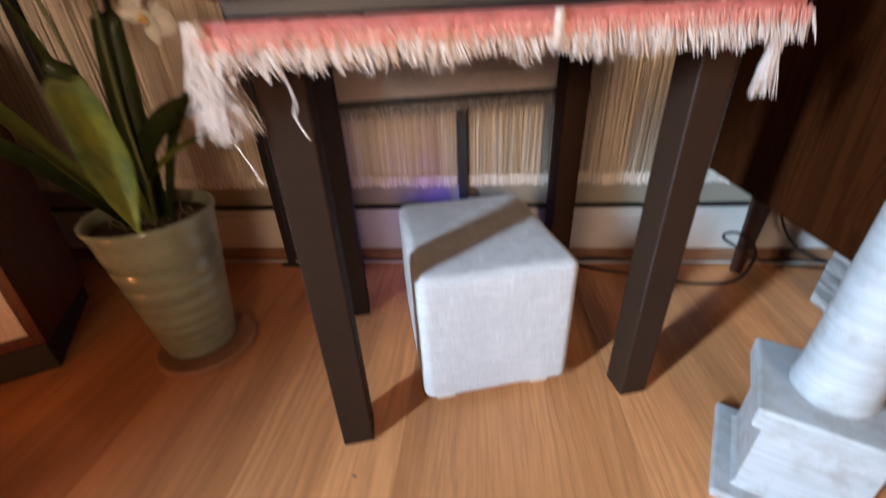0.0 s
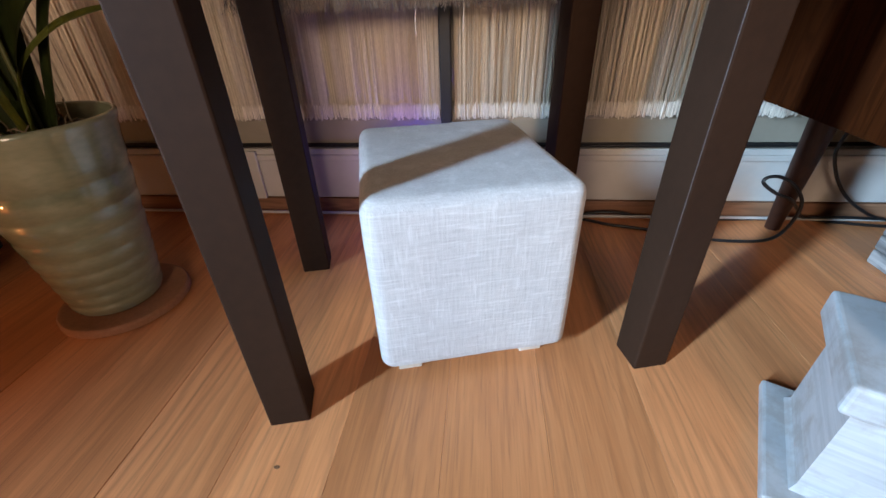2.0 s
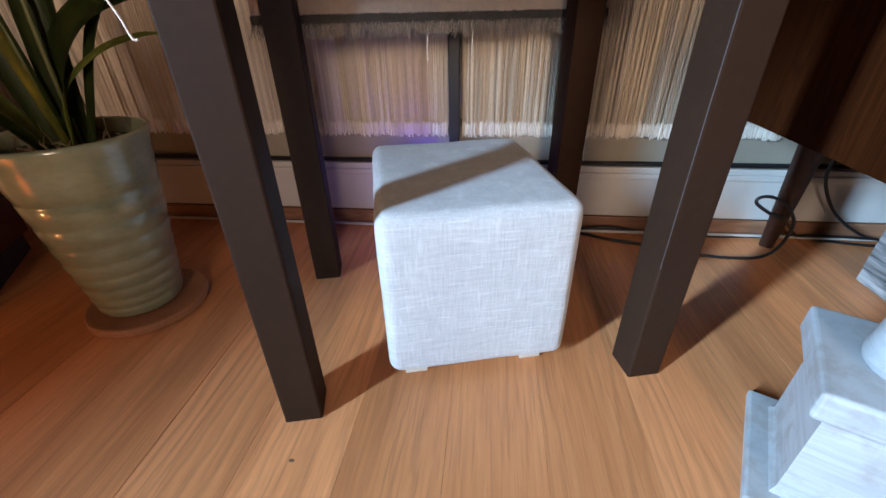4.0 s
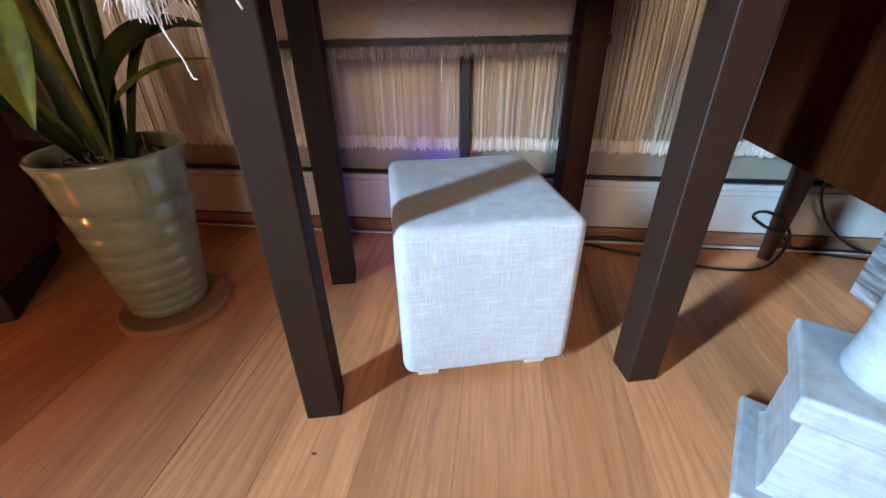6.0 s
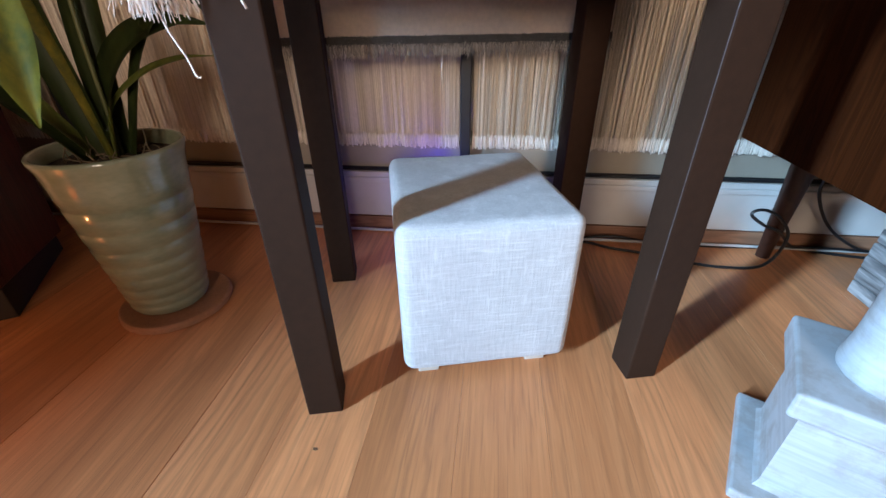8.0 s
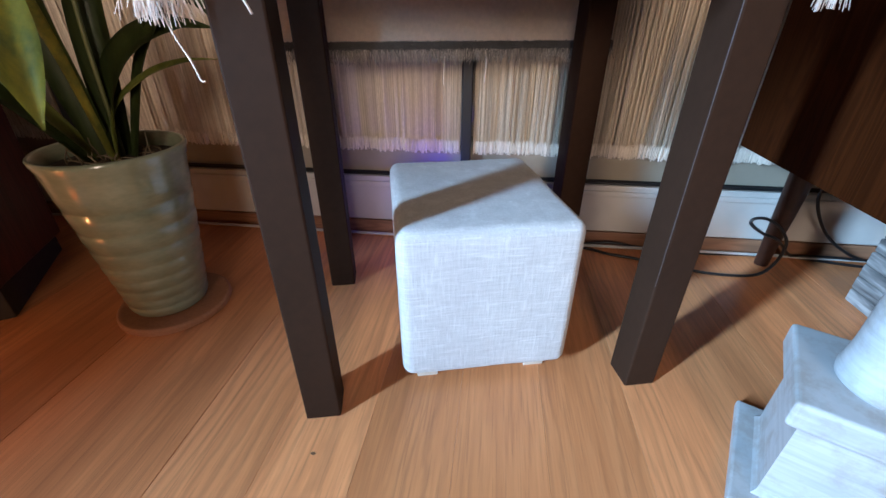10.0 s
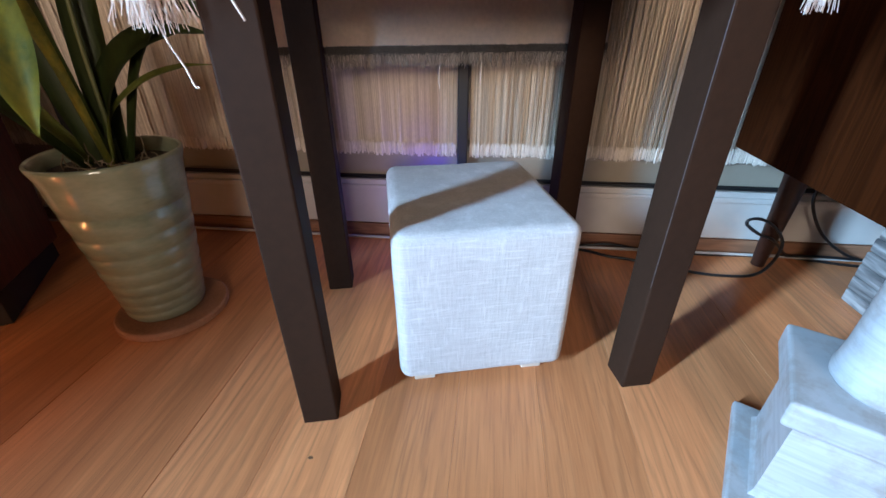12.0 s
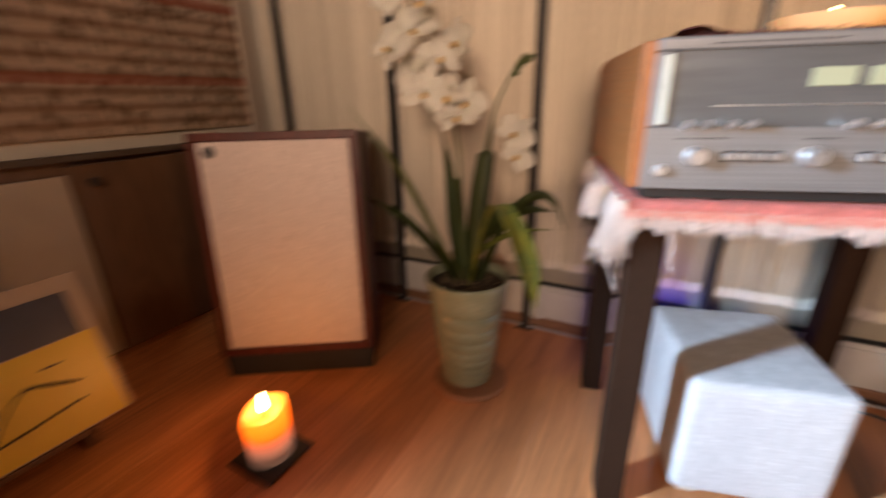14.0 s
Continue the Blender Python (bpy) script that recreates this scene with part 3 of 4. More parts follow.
    tagged(part("coral_fringe", bm, CORAL_THREAD, c, "coral threads above the cream fringe"), kind="stuff")
    # side fringes
    for sx, xs in ((-1, x0), (1, x1)):
        bm = bmesh.new()
        y = yf
        while y < yb:
            wide, long = rng.uniform(0.006, 0.011), rng.uniform(0.022, 0.036) * (1.0 if sx < 0 else 0.5)
            for _ in range(int(wide * 2200)):
                strand(bm, (xs + sx * rng.uniform(-0.002, 0.005), y + rng.uniform(0, wide), -rng.uniform(0, 0.006)),
                       (sx * rng.uniform(0.0, 0.35), rng.uniform(-0.2, 0.2), -1), long * rng.uniform(0.7, 1.1), 0.0009, rng, 0.25)
            y += wide
        tagged(part("side_fringe", bm, FRINGE, c, "cream cotton fringe"), kind="stuff")
    # corner tassels
    for x, y, high, long, wide in ((x0 - 0.005, yf + 0.024, 0.003, 0.088, 0.011), (x0 - 0.002, yf - 0.004, 0.003, 0.050, 0.010), (x1 - 0.022, yf - 0.006, -0.016, 0.060, 0.0045), (x0 - 0.020, yf + 0.085, 0.003, 0.045, 0.020), (x0 - 0.006, D - 0.02, 0.003, 0.05, 0.010), (0.243, yf - 0.011, 0.002, 0.026, 0.005)):
        bm = bmesh.new()
        for _ in range(int(100 + 15000 * wide)):
            a, r = rng.uniform(0, 6.28), wide * math.sqrt(rng.random())
            strand(bm, (x + r * 0.6 * math.cos(a), y + r * 0.6 * math.sin(a), high), (math.cos(a) * 0.08 * r / wide, math.sin(a) * 0.08 * r / wide, -1), long * rng.uniform(0.65, 1.05), 0.0006, rng, 0.16 if wide > 0.006 else 0.06, 4)
        part("tassel", bm, FRINGE, c, "loose cream corner tassel")
    for ctrl in ([(0.028, yf - 0.010, -0.02), (0.036, yf - 0.012, -0.05), (0.034, yf - 0.013, -0.062), (0.041, yf - 0.012, -0.080)],
                 [(0.209, 0.345, 0.377 - TABLE_TOP), (0.212, 0.345, 0.366 - TABLE_TOP), (0.2105, 0.345, 0.345 - TABLE_TOP), (0.211, 0.345, 0.328 - TABLE_TOP)],
                 [(0.275, 0.345, 0.376 - TABLE_TOP), (0.278, 0.345, 0.364 - TABLE_TOP), (0.2775, 0.345, 0.346 - TABLE_TOP), (0.277, 0.345, 0.331 - TABLE_TOP)],
                 [(-0.030, 0.0, -0.07), (-0.024, -0.002, -0.092), (-0.017, -0.002, -0.110), (-0.014, -0.002, -0.122), (-0.011, -0.002, -0.123)]):
        part("loose_thread", tube(curve_points(ctrl, 8), 0.0009, 5), FRINGE, c, "single loose cotton thread", smooth=180)


table_runner()


# ---------------------------------------------------------------- the receiver
def receiver():
    r = thing("stereo_receiver", pose(-0.008, -0.034, TABLE_TOP + 0.0035, 0, 0, 1.5), "silver vintage stereo receiver in a walnut case", "receiver")
    w, d, h0, h1 = 0.475, 0.335, 0.015, 0.168
    part("chassis", box(0.004, w - 0.004, 0.012, d - 0.01, h0 + 0.002, h1 - 0.008), BLACK, r)
    for x in (-0.012, w - 0.002):
        bm = bmesh.new()
        outline = [(0.004, h0), (d, h0), (d, h1 - 0.012), (d - 0.05, h1 - 0.002), (0.004, h1 - 0.002)]
        lo = [bm.verts.new((x, y, z)) for y, z in outline]
        hi = [bm.verts.new((x + 0.014, y, z)) for y, z in outline]
        bm.faces.new(lo), bm.faces.new(hi[::-1])
        for i in range(5):
            bm.faces.new((lo[i], lo[(i + 1) % 5], hi[(i + 1) % 5], hi[i]))
        bmesh.ops.bevel(bm, geom=bm.edges[:], offset=0.0015, segments=1, affect="EDGES")
        part("side_panel", bm, WALNUT_SIDE, r, "walnut side panel")
    part("plinth", box(0.006, w - 0.006, 0.010, d - 0.03, 0.003, h0 + 0.002), BLACK, r, "dark recessed base")
    part("top_panel", box(0.003, w - 0.003, 0.006, d - 0.006, h1 - 0.010, h1 - 0.003, 0.001), WALNUT, r, "walnut top")
    # face: frame of four bars round a recessed dial, and the lower panel
    zs = h0 + 0.066
    part("lower_fascia", box(0, w, 0, 0.012, h0, zs, 0.001), ALU, r, "brushed aluminium fascia")
    part("upper_bar", box(0, w, -0.001, 0.012, h1 - 0.013, h1, 0.0025), ALU, r)
    for x in (0, w - 0.016):
        part("end_bar", box(x, x + 0.016, -0.001, 0.012, zs, h1 - 0.013, 0.0025), ALU, r)
        part("end_strip", box(x + 0.008, x + 0.0155, -0.002, 0.0, zs + 0.003, h1 - 0.016, 0.0008), PALE_BAR, r, "end strip of the dial, coloured pale for its lit edge")
    glass = part("dial_glass", box(0.016, w - 0.016, 0.003, 0.010, zs, h1 - 0.013), DIAL, r, "grey reflecting dial window")
    for x in (0.143, 0.191):
        part("meter", box(x, x + 0.037, 0.0015, 0.0032, 0.119, 0.136, 0.0006), METER, glass, "pale green lit level meter")
    part("tuning_scale", box(0.06, 0.33, 0.0022, 0.0032, 0.1015, 0.1024), CHROME, glass)
    for i in range(26):
        part("tick", box(0.235 + i * 0.0085, 0.2355 + i * 0.0085, 0.0024, 0.0032, 0.128, 0.128 + (0.008 if i % 5 == 0 else 0.005)), CHROME, glass)
    # knobs
    def knob(x, z, rad, deep):
        k = part("knob", turned([(rad * 1.08, 0), (rad * 1.08, deep * 0.25), (rad, deep * 0.3), (rad * 0.96, deep * 0.9), (rad * 0.85, deep)], 28), CHROME, r, "polished metal knob", smooth=40, m=pose(x, 0.0, z, 90))
        part("mark", box(-rad * 0.06, rad * 0.06, rad * 0.3, rad * 0.86, deep, deep + 0.0005), BLACK, k)
    zk = 0.052
    for x, rad in ((0.050, 0.0092), (0.158, 0.0092), (0.325, 0.0090), (0.398, 0.0115), (0.432, 0.014)):
        knob(x, zk, rad, 0.017)
    knob(0.018, 0.036, 0.006, 0.008)
    for x in (0.083, 0.097, 0.111, 0.125, 0.206, 0.226, 0.254, 0.269, 0.284, 0.300):
        b = part("push_button", box(x - 0.0045, x + 0.0045, -0.009, 0.0, zk - 0.004, zk + 0.003, 0.001), CHROME, r, "small metal push button")
        part("button_recess", box(x - 0.0055, x + 0.0055, -0.0006, 0.0004, zk - 0.006, zk + 0.005), BLACK, r)
    for x in (0.036, 0.054, 0.077, 0.095, 0.184, 0.205, 0.262, 0.280, 0.298, 0.316):
        part("toggle", tube([(x, 0, 0.081), (x, -0.006, 0.082), (x, -0.014, 0.086)], 0.0028, 8, None, 1.4), CHROME, r, "small chrome toggle")
    part("lever", tube([(0.365, 0, 0.046), (0.366, -0.010, 0.042), (0.372, -0.016, 0.034)], 0.0024, 8), CHROME, r, "slim metal lever")
    for x in (0.02, 0.09, 0.36, 0.45):
        for y in (0.03, d - 0.04):
            part("foot", turned([(0.014, 0), (0.015, 0.002), (0.013, h0 + 0.001)], 16), BLACK, r, m=pose(x, y, 0))
    # plain bars in place of the small printed legends
    for x, wd in ((0.03, 0.05), (0.15, 0.03), (0.24, 0.07), (0.39, 0.05)):
        part("legend", box(x, x + wd, -0.0005, 0.0004, 0.0690, 0.0700), BLACK, r)
    part("legend", box(0.05, 0.16, -0.0015, 0.0, 0.1602, 0.1612), BLACK, r, "thin row of printed lettering")


receiver()
RT = TABLE_TOP + 0.0035 + 0.168


def crocheted_mat():
    rng = random.Random(5)
    m = thing("woollen_mat", pose(0.0, 0.0, RT - 0.003, 0, 0, 1.5), "dark maroon woollen mat on top of the receiver", "mat")
    bm = bmesh.new()
    nx, ny = 60, 26
    grid = [[bm.verts.new((0.02 + 0.43 * i / nx, -0.020 + 0.28 * j / ny, 0.0035 + 0.0012 * math.sin(i * 0.9) * math.cos(j * 1.1) + rng.uniform(0, 0.0012) + (0.014 * math.exp(-((i - 2) / 3.0) ** 2 - ((j - 3) / 4.0) ** 2)))) for j in range(ny + 1)] for i in range(nx + 1)]
    for i in range(nx):
        for j in range(ny):
            bm.faces.new((grid[i][j], grid[i + 1][j], grid[i + 1][j + 1], grid[i][j + 1]))
    bmesh.ops.solidify(bm, geom=bm.faces[:], thickness=0.003)
    part("weave", bm, MAROON, m, smooth=180)
    bm = bmesh.new()
    for i in range(360):
        strand(bm, (0.02 + 0.43 * rng.random(), -0.020, 0.004), (rng.uniform(-0.4, 0.4), -1, rng.uniform(-0.2, 0.5)), rng.uniform(0.005, 0.011), 0.0007, rng, 0.4, 2)
    tagged(part("edge_fringe", bm, MAROON, m), kind="stuff")


crocheted_mat()


def glowing_dish():
    d = thing("amber_dish", pose(0.245, 0.185, RT + 0.004), "amber glass candle dish glowing on the receiver", "candle holder")
    part("bowl", turned([(0.030, 0.0), (0.046, 0.008), (0.062, 0.024), (0.066, 0.034), (0.063, 0.034), (0.056, 0.022), (0.03, 0.008)], 36), AMBER, d, smooth=60)
    part("flame_core", turned([(0.004, 0.01), (0.008, 0.024), (0.006, 0.034), (0.001, 0.046)], 14), glow("flame", (1.0, 0.72, 0.25), 12), d, "small bright flame", smooth=180)


glowing_dish()


# ---------------------------------------------------------------- the linen cube
def linen_cube():
    s = thing("subwoofer", pose(0.2285, 0.168, 0, 0, 0, 0.6), "white linen-covered cube subwoofer under the side table", "speaker")
    w, d, z0, z1 = 0.221, 0.256, 0.0105, 0.2235
    bm = bmesh.new()
    bmesh.ops.create_cube(bm, size=1, matrix=Matrix.LocRotScale((0, 0, (z0 + z1) / 2), None, (w, d, z1 - z0)))
    bmesh.ops.bevel(bm, geom=bm.edges[:], offset=0.015, segments=6, affect="EDGES", profile=0.5)
    bmesh.ops.triangulate(bm, faces=[f for f in bm.faces if len(f.verts) > 4])
    bmesh.ops.subdivide_edges(bm, edges=[e for e in bm.edges if e.calc_length() > 0.05], cuts=7, use_grid_fill=True)
    for v in bm.verts:
        n = noise.noise(Vector((v.co.x * 14, v.co.y * 14, v.co.z * 14)))
        v.co += Vector((v.co.x, v.co.y, 0)).normalized() * n * 0.0012
        v.co.z += 0.0012 * noise.noise(v.co * 22 + Vector((3, 1, 7)))
    part("linen_cover", bm, LINEN, s, "white slubbed linen cover", smooth=180)
    part("base_panel", box(-w / 2 + 0.012, w / 2 - 0.012, -d / 2 + 0.012, d / 2 - 0.012, 0.011, 0.018), UNDER, s, "dark base panel")
    for x in (-0.078, 0.070):
        for y in (-d / 2 + 0.012, d / 2 - 0.03):
            part("foot", box(x - 0.014, x + 0.014, y, y + 0.022, 0.0, 0.0122, 0.0015), FEET, s, "pale block foot")
    part("pilot_led", turned([(0.003, 0), (0.003, 0.002), (0.001, 0.003)], 12), LED, s, "blue pilot light", m=pose(-0.065, d / 2 - 0.001, 0.17, -90))


linen_cube()


# ---------------------------------------------------------------- potted orchid
def strap_leaf(ctrl, width, fold=0.35, tip=0.15, slim=0.35, roll=0.0):
    """A long arching leaf: a creased blade along a curve, widest in the middle."""
    pts = curve_points(ctrl, 10)
    bm = bmesh.new()
    n = len(pts)
    rows = []
    side0 = None
    for i, p in enumerate(pts):
        t = i / (n - 1)
        d = (pts[min(i + 1, n - 1)] - pts[max(i - 1, 0)]).normalized()
        side = d.cross(Vector((0, 0, 1)))
        if side.length < 0.15:
            side = side0 or d.cross(Vector((0.3, -1, 0)))
        side.normalize()
        if side0 is not None and side.dot(side0) < 0:
            side = -side
        side0 = side.copy()
        up = side.cross(d).normalized()
        side, up = side * math.cos(roll) + up * math.sin(roll), up * math.cos(roll) - side * math.sin(roll)
        half = 0.5 * width * (slim + (1 - slim) * (math.sin(math.pi * min(1, t * 1.15 + 0.05)) ** 0.6 if slim > 0.3 else min(1.0, (t / 0.68) ** 2))) * (1 if t < 0.8 else max(tip * 0.1, math.cos((t - 0.8) / 0.2 * math.pi / 2)))
        half = max(half, 0.0008)
        rows.append([bm.verts.new(p + side * half * s + up * abs(s) * half * fold) for s in (-1, -0.5, 0, 0.5, 1)])
    for a, b in zip(rows, rows[1:]):
        for k in range(4):
            bm.faces.new((a[k], a[k + 1], b[k + 1], b[k]))
    bmesh.ops.solidify(bm, geom=bm.faces[:], thickness=0.0016)
    return bm


def blossom(rng, size):
    """A moth orchid flower facing -y: three narrow and two broad petals, and a lip."""
    bm = bmesh.new()
    def petal(angle, long, wide, cup):
        n = 6
        rows = []
        for i in range(n + 1):
            t = i / n
            hw = wide * math.sin(math.pi * (0.08 + 0.88 * t)) ** 0.7 * 0.5
            r = long * t
            row = []
            for s in (-1, 0, 1):
                x, z, y = hw * s, r, -cup * math.sin(t * 2.4) * size * 0.25 - abs(s) * 0.12 * hw
                ca, sa = math.cos(angle), math.sin(angle)
                row.append(bm.verts.new((x * ca - z * sa, y, x * sa + z * ca)))
            rows.append(row)
        for a, b in zip(rows, rows[1:]):
            for k in range(2):
                bm.faces.new((a[k], a[k + 1], b[k + 1], b[k]))
    for a in (0, 2.2, -2.2):
        petal(a + rng.uniform(-0.1, 0.1), size * 0.5, size * 0.30, rng.uniform(0.2, 0.6))
    for a in (1.35, -1.35):
        petal(a + rng.uniform(-0.1, 0.1), size * 0.52, size * 0.52, rng.uniform(0.0, 0.4))
    bmesh.ops.solidify(bm, geom=bm.faces[:], thickness=0.0012)
    return bm


POT = (-0.259, 0.262)


def potted_orchid():
    rng = random.Random(11)
    o = thing("potted_orchid", pose(POT[0], POT[1], 0.013), "artificial white orchid in a ribbed celadon pot", "plant")
    prof = [(0.050, 0.0), (0.0545, 0.004)]
    z, k = 0.006, 0
    for tall in (0.014, 0.016, 0.018, 0.020, 0.023, 0.026, 0.030, 0.034, 0.036):
        r = 0.0545 + 0.0325 * (z / 0.255) ** 0.95
        grow = 0.0325 * tall / 0.255
        prof += [(r - 0.0002, z), (r + 0.0013, z + 0.003), (r + 0.0016 + grow * 0.5, z + tall * 0.5), (r + 0.0007 + grow, z + tall - 0.002)]
        z += tall
    prof += [(0.0845, 0.226), (0.087, 0.240), (0.0905, 0.251), (0.0905, 0.2555), (0.0875, 0.2575), (0.0845, 0.255), (0.081, 0.235), (0.077, 0.20), (0.02, 0.195)]
    pot = part("pot", turned(prof, 64), GLAZE, o, "ribbed celadon glazed pot", smooth=180)
    bm = turned([(0.079, 0.20), (0.0815, 0.236), (0.055, 0.240), (0.02, 0.241)], 40)
    part("soil", bm, SOIL, o, "dark bark potting mix", smooth=180)
    bm = bmesh.new()
    for _ in range(80):
        a, r = rng.uniform(0, 6.28), 0.055 * math.sqrt(rng.random())
        p = Vector((r * math.cos(a), r * math.sin(a), 0.238))
        strand(bm, p, (rng.uniform(-1, 1), rng.uniform(-1, 1), rng.uniform(-0.1, 0.5)), rng.uniform(0.015, 0.04), 0.0012, rng, 0.6, 4)
    tagged(part("moss", bm, simple("dry_moss", (0.20, 0.15, 0.09), 0.9), o, "dry curling moss"), kind="stuff")
    b = 0.225
    leaves = [  # control points from the pot's middle, width, material
        ([(-0.012, 0, b), (-0.05, -0.03, 0.32), (-0.115, -0.065, 0.475), (-0.192, -0.106, 0.605)], 0.032, LEAF_PALE),
        ([(0.006, -0.01, b), (0.04, -0.085, 0.37), (0.07, -0.155, 0.445), (0.096, -0.215, 0.452), (0.127, -0.260, 0.406), (0.146, -0.292, 0.344)], 0.034, LEAF_YELLOW),
        ([(0.002, 0.006, b), (0.008, 0.010, 0.29), (0.034, 0.011, 0.348), (0.072, 0.012, 0.385), (0.122, 0.012, 0.402), (0.170, 0.012, 0.398)], 0.044, LEAF),
        ([(0.006, -0.004, b), (0.022, 0.0, 0.30), (0.072, 0.0, 0.343), (0.124, 0.002, 0.361), (0.168, 0.004, 0.363)], 0.014, LEAF_PALE),
        ([(0.02, 0.004, b), (0.07, 0.01, 0.36), (0.125, 0.012, 0.425), (0.165, 0.01, 0.42), (0.195, 0.0, 0.365)], 0.022, LEAF),
        ([(0.004, 0.012, b), (0.016, 0.02, 0.38), (0.034, 0.026, 0.52), (0.050, 0.03, 0.615)], 0.040, LEAF),
        ([(-0.008, 0.004, b), (-0.022, 0.0, 0.36), (-0.03, -0.01, 0.48), (-0.045, -0.03, 0.56)], 0.036, LEAF),
        ([(-0.015, -0.008, b), (-0.06, -0.03, 0.31), (-0.12, -0.055, 0.39), (-0.19, -0.075, 0.44)], 0.030, LEAF),
    ]
    rolls = {2: -0.9, 3: -0.7, 4: -0.9, 0: 0.5, 7: 0.6}
    for k, (c, wd, mt) in enumerate(leaves):
        part("leaf", strap_leaf(c, wd, slim=0.25 if mt is LEAF_YELLOW else 0.35, roll=rolls.get(k, 0.0)), mt, o, "yellow-green arching leaf" if mt is not LEAF else "", smooth=180)
    s1 = curve_points([(-0.006, 0.004, b), (-0.012, 0.0, 0.42), (-0.022, -0.006, 0.56), (-0.06, -0.02, 0.68), (-0.10, -0.04, 0.79)], 10)
    part("flower_stem", tube(s1, 0.0032, 8, None, 0.6), STEM, o, smooth=180)
    s2 = curve_points([(0.008, 0.006, b), (0.02, 0.006, 0.42), (0.048, 0.004, 0.58), (0.085, 0.0, 0.66), (0.098, -0.004, 0.675)], 10)
    part("flower_stem", tube(s2, 0.003, 8, None, 0.6), STEM, o, smooth=180)
    for i in range(7):
        p = s2[-3 - i * 2] if i < 6 else s2[-1]
        bud = part("bud", turned([(0.001, 0), (0.0055, 0.005), (0.006, 0.010), (0.0015, 0.017)], 10), LEAF, o, "small closed green bud", smooth=180)
        bud.matrix_basis = pose(p.x + 0.004, p.y - 0.003, p.z - 0.004, rng.uniform(-40, 40), rng.uniform(20, 80), 0)
    flowers = [(-0.105, -0.045, 0.775, 0.085), (-0.06, -0.05, 0.755, 0.08), (-0.13, -0.035, 0.695, 0.08), (-0.085, -0.055, 0.715, 0.085), (-0.045, -0.03, 0.675, 0.07), (-0.015, -0.02, 0.70, 0.065),
               (-0.065, -0.055, 0.62, 0.08), (-0.03, -0.045, 0.612, 0.075), (0.004, -0.035, 0.60, 0.07), (-0.095, -0.04, 0.65, 0.07), (-0.015, -0.04, 0.575, 0.06), (0.092, -0.015, 0.545, 0.062), (0.098, -0.01, 0.505, 0.055)]
    flowers = [(x, y, z + 0.004, s) for x, y, z, s in flowers]
    for x, y, z, s in flowers:
        turn = rng.uniform(-55, 35)
        f = part("flower", blossom(rng, s * 1.18), PETAL, o, "white orchid blossom with ochre lip", smooth=180, m=pose(x, y, z, rng.uniform(-35, 20), rng.uniform(-40, 40), turn))
        part("lip", turned([(0.002, 0), (0.006, 0.004), (0.004, 0.009), (0.001, 0.014)], 10), LIP, f, smooth=180, m=pose(0, -0.002, -0.005, 110))


potted_orchid()
saucer = thing("plant_saucer", pose(POT[0] + 0.006, POT[1], 0), "round cork saucer beneath the plant pot", "saucer")
part("disc", turned([(0.080, 0), (0.0835, 0.002), (0.0835, 0.010), (0.081, 0.0125), (0.076, 0.0128), (0.074, 0.0118), (0.03, 0.0118)], 56), TERRACOTTA, saucer, smooth=40)


# ---------------------------------------------------------------- loudspeaker on its slanted stand
def loudspeaker():
    s = thing("loudspeaker", pose(-0.826, 0.145, 0.0, 0, 0, 18.2), "mahogany floor loudspeaker with pale grille on a low stand", "speaker")
    w, h, d = 0.352, 0.512, 0.27
    part("stand", box(0.004, w - 0.004, 0.004, d - 0.02, 0.0, 0.054, 0.002), UNDER, s, "low black slanted stand")
    cab = part("cabinet", box(0, w, 0.016, d, 0, h, 0.002), MAHOGANY, s, "reddish mahogany cabinet", m=pose(0, 0.0, 0.058, -5.5))
    t = 0.017
    for x0, x1, z0, z1 in ((0, w, 0, t), (0, w, h - t, h), (0, t, t, h - t), (w - t, w, t, h - t)):
        part("face_frame", box(x0, x1, 0, 0.018, z0, z1, 0.0015), MAHOGANY, cab)
    part("grille", box(t + 0.001, w - t - 0.001, 0.004, 0.0155, t + 0.001, h - t - 0.001, 0.003, 3), GRILLE, cab, "pale pinkish grille cloth")
    part("badge", turned([(0.014, 0), (0.013, 0.002), (0.008, 0.003)], 6), BLACK, cab, "small dark maker's badge", m=pose(0.042, 0.0042, h - 0.040, 90))


loudspeaker()


# ---------------------------------------------------------------- candle on its coaster
CANDLE = (-0.576, -0.036)


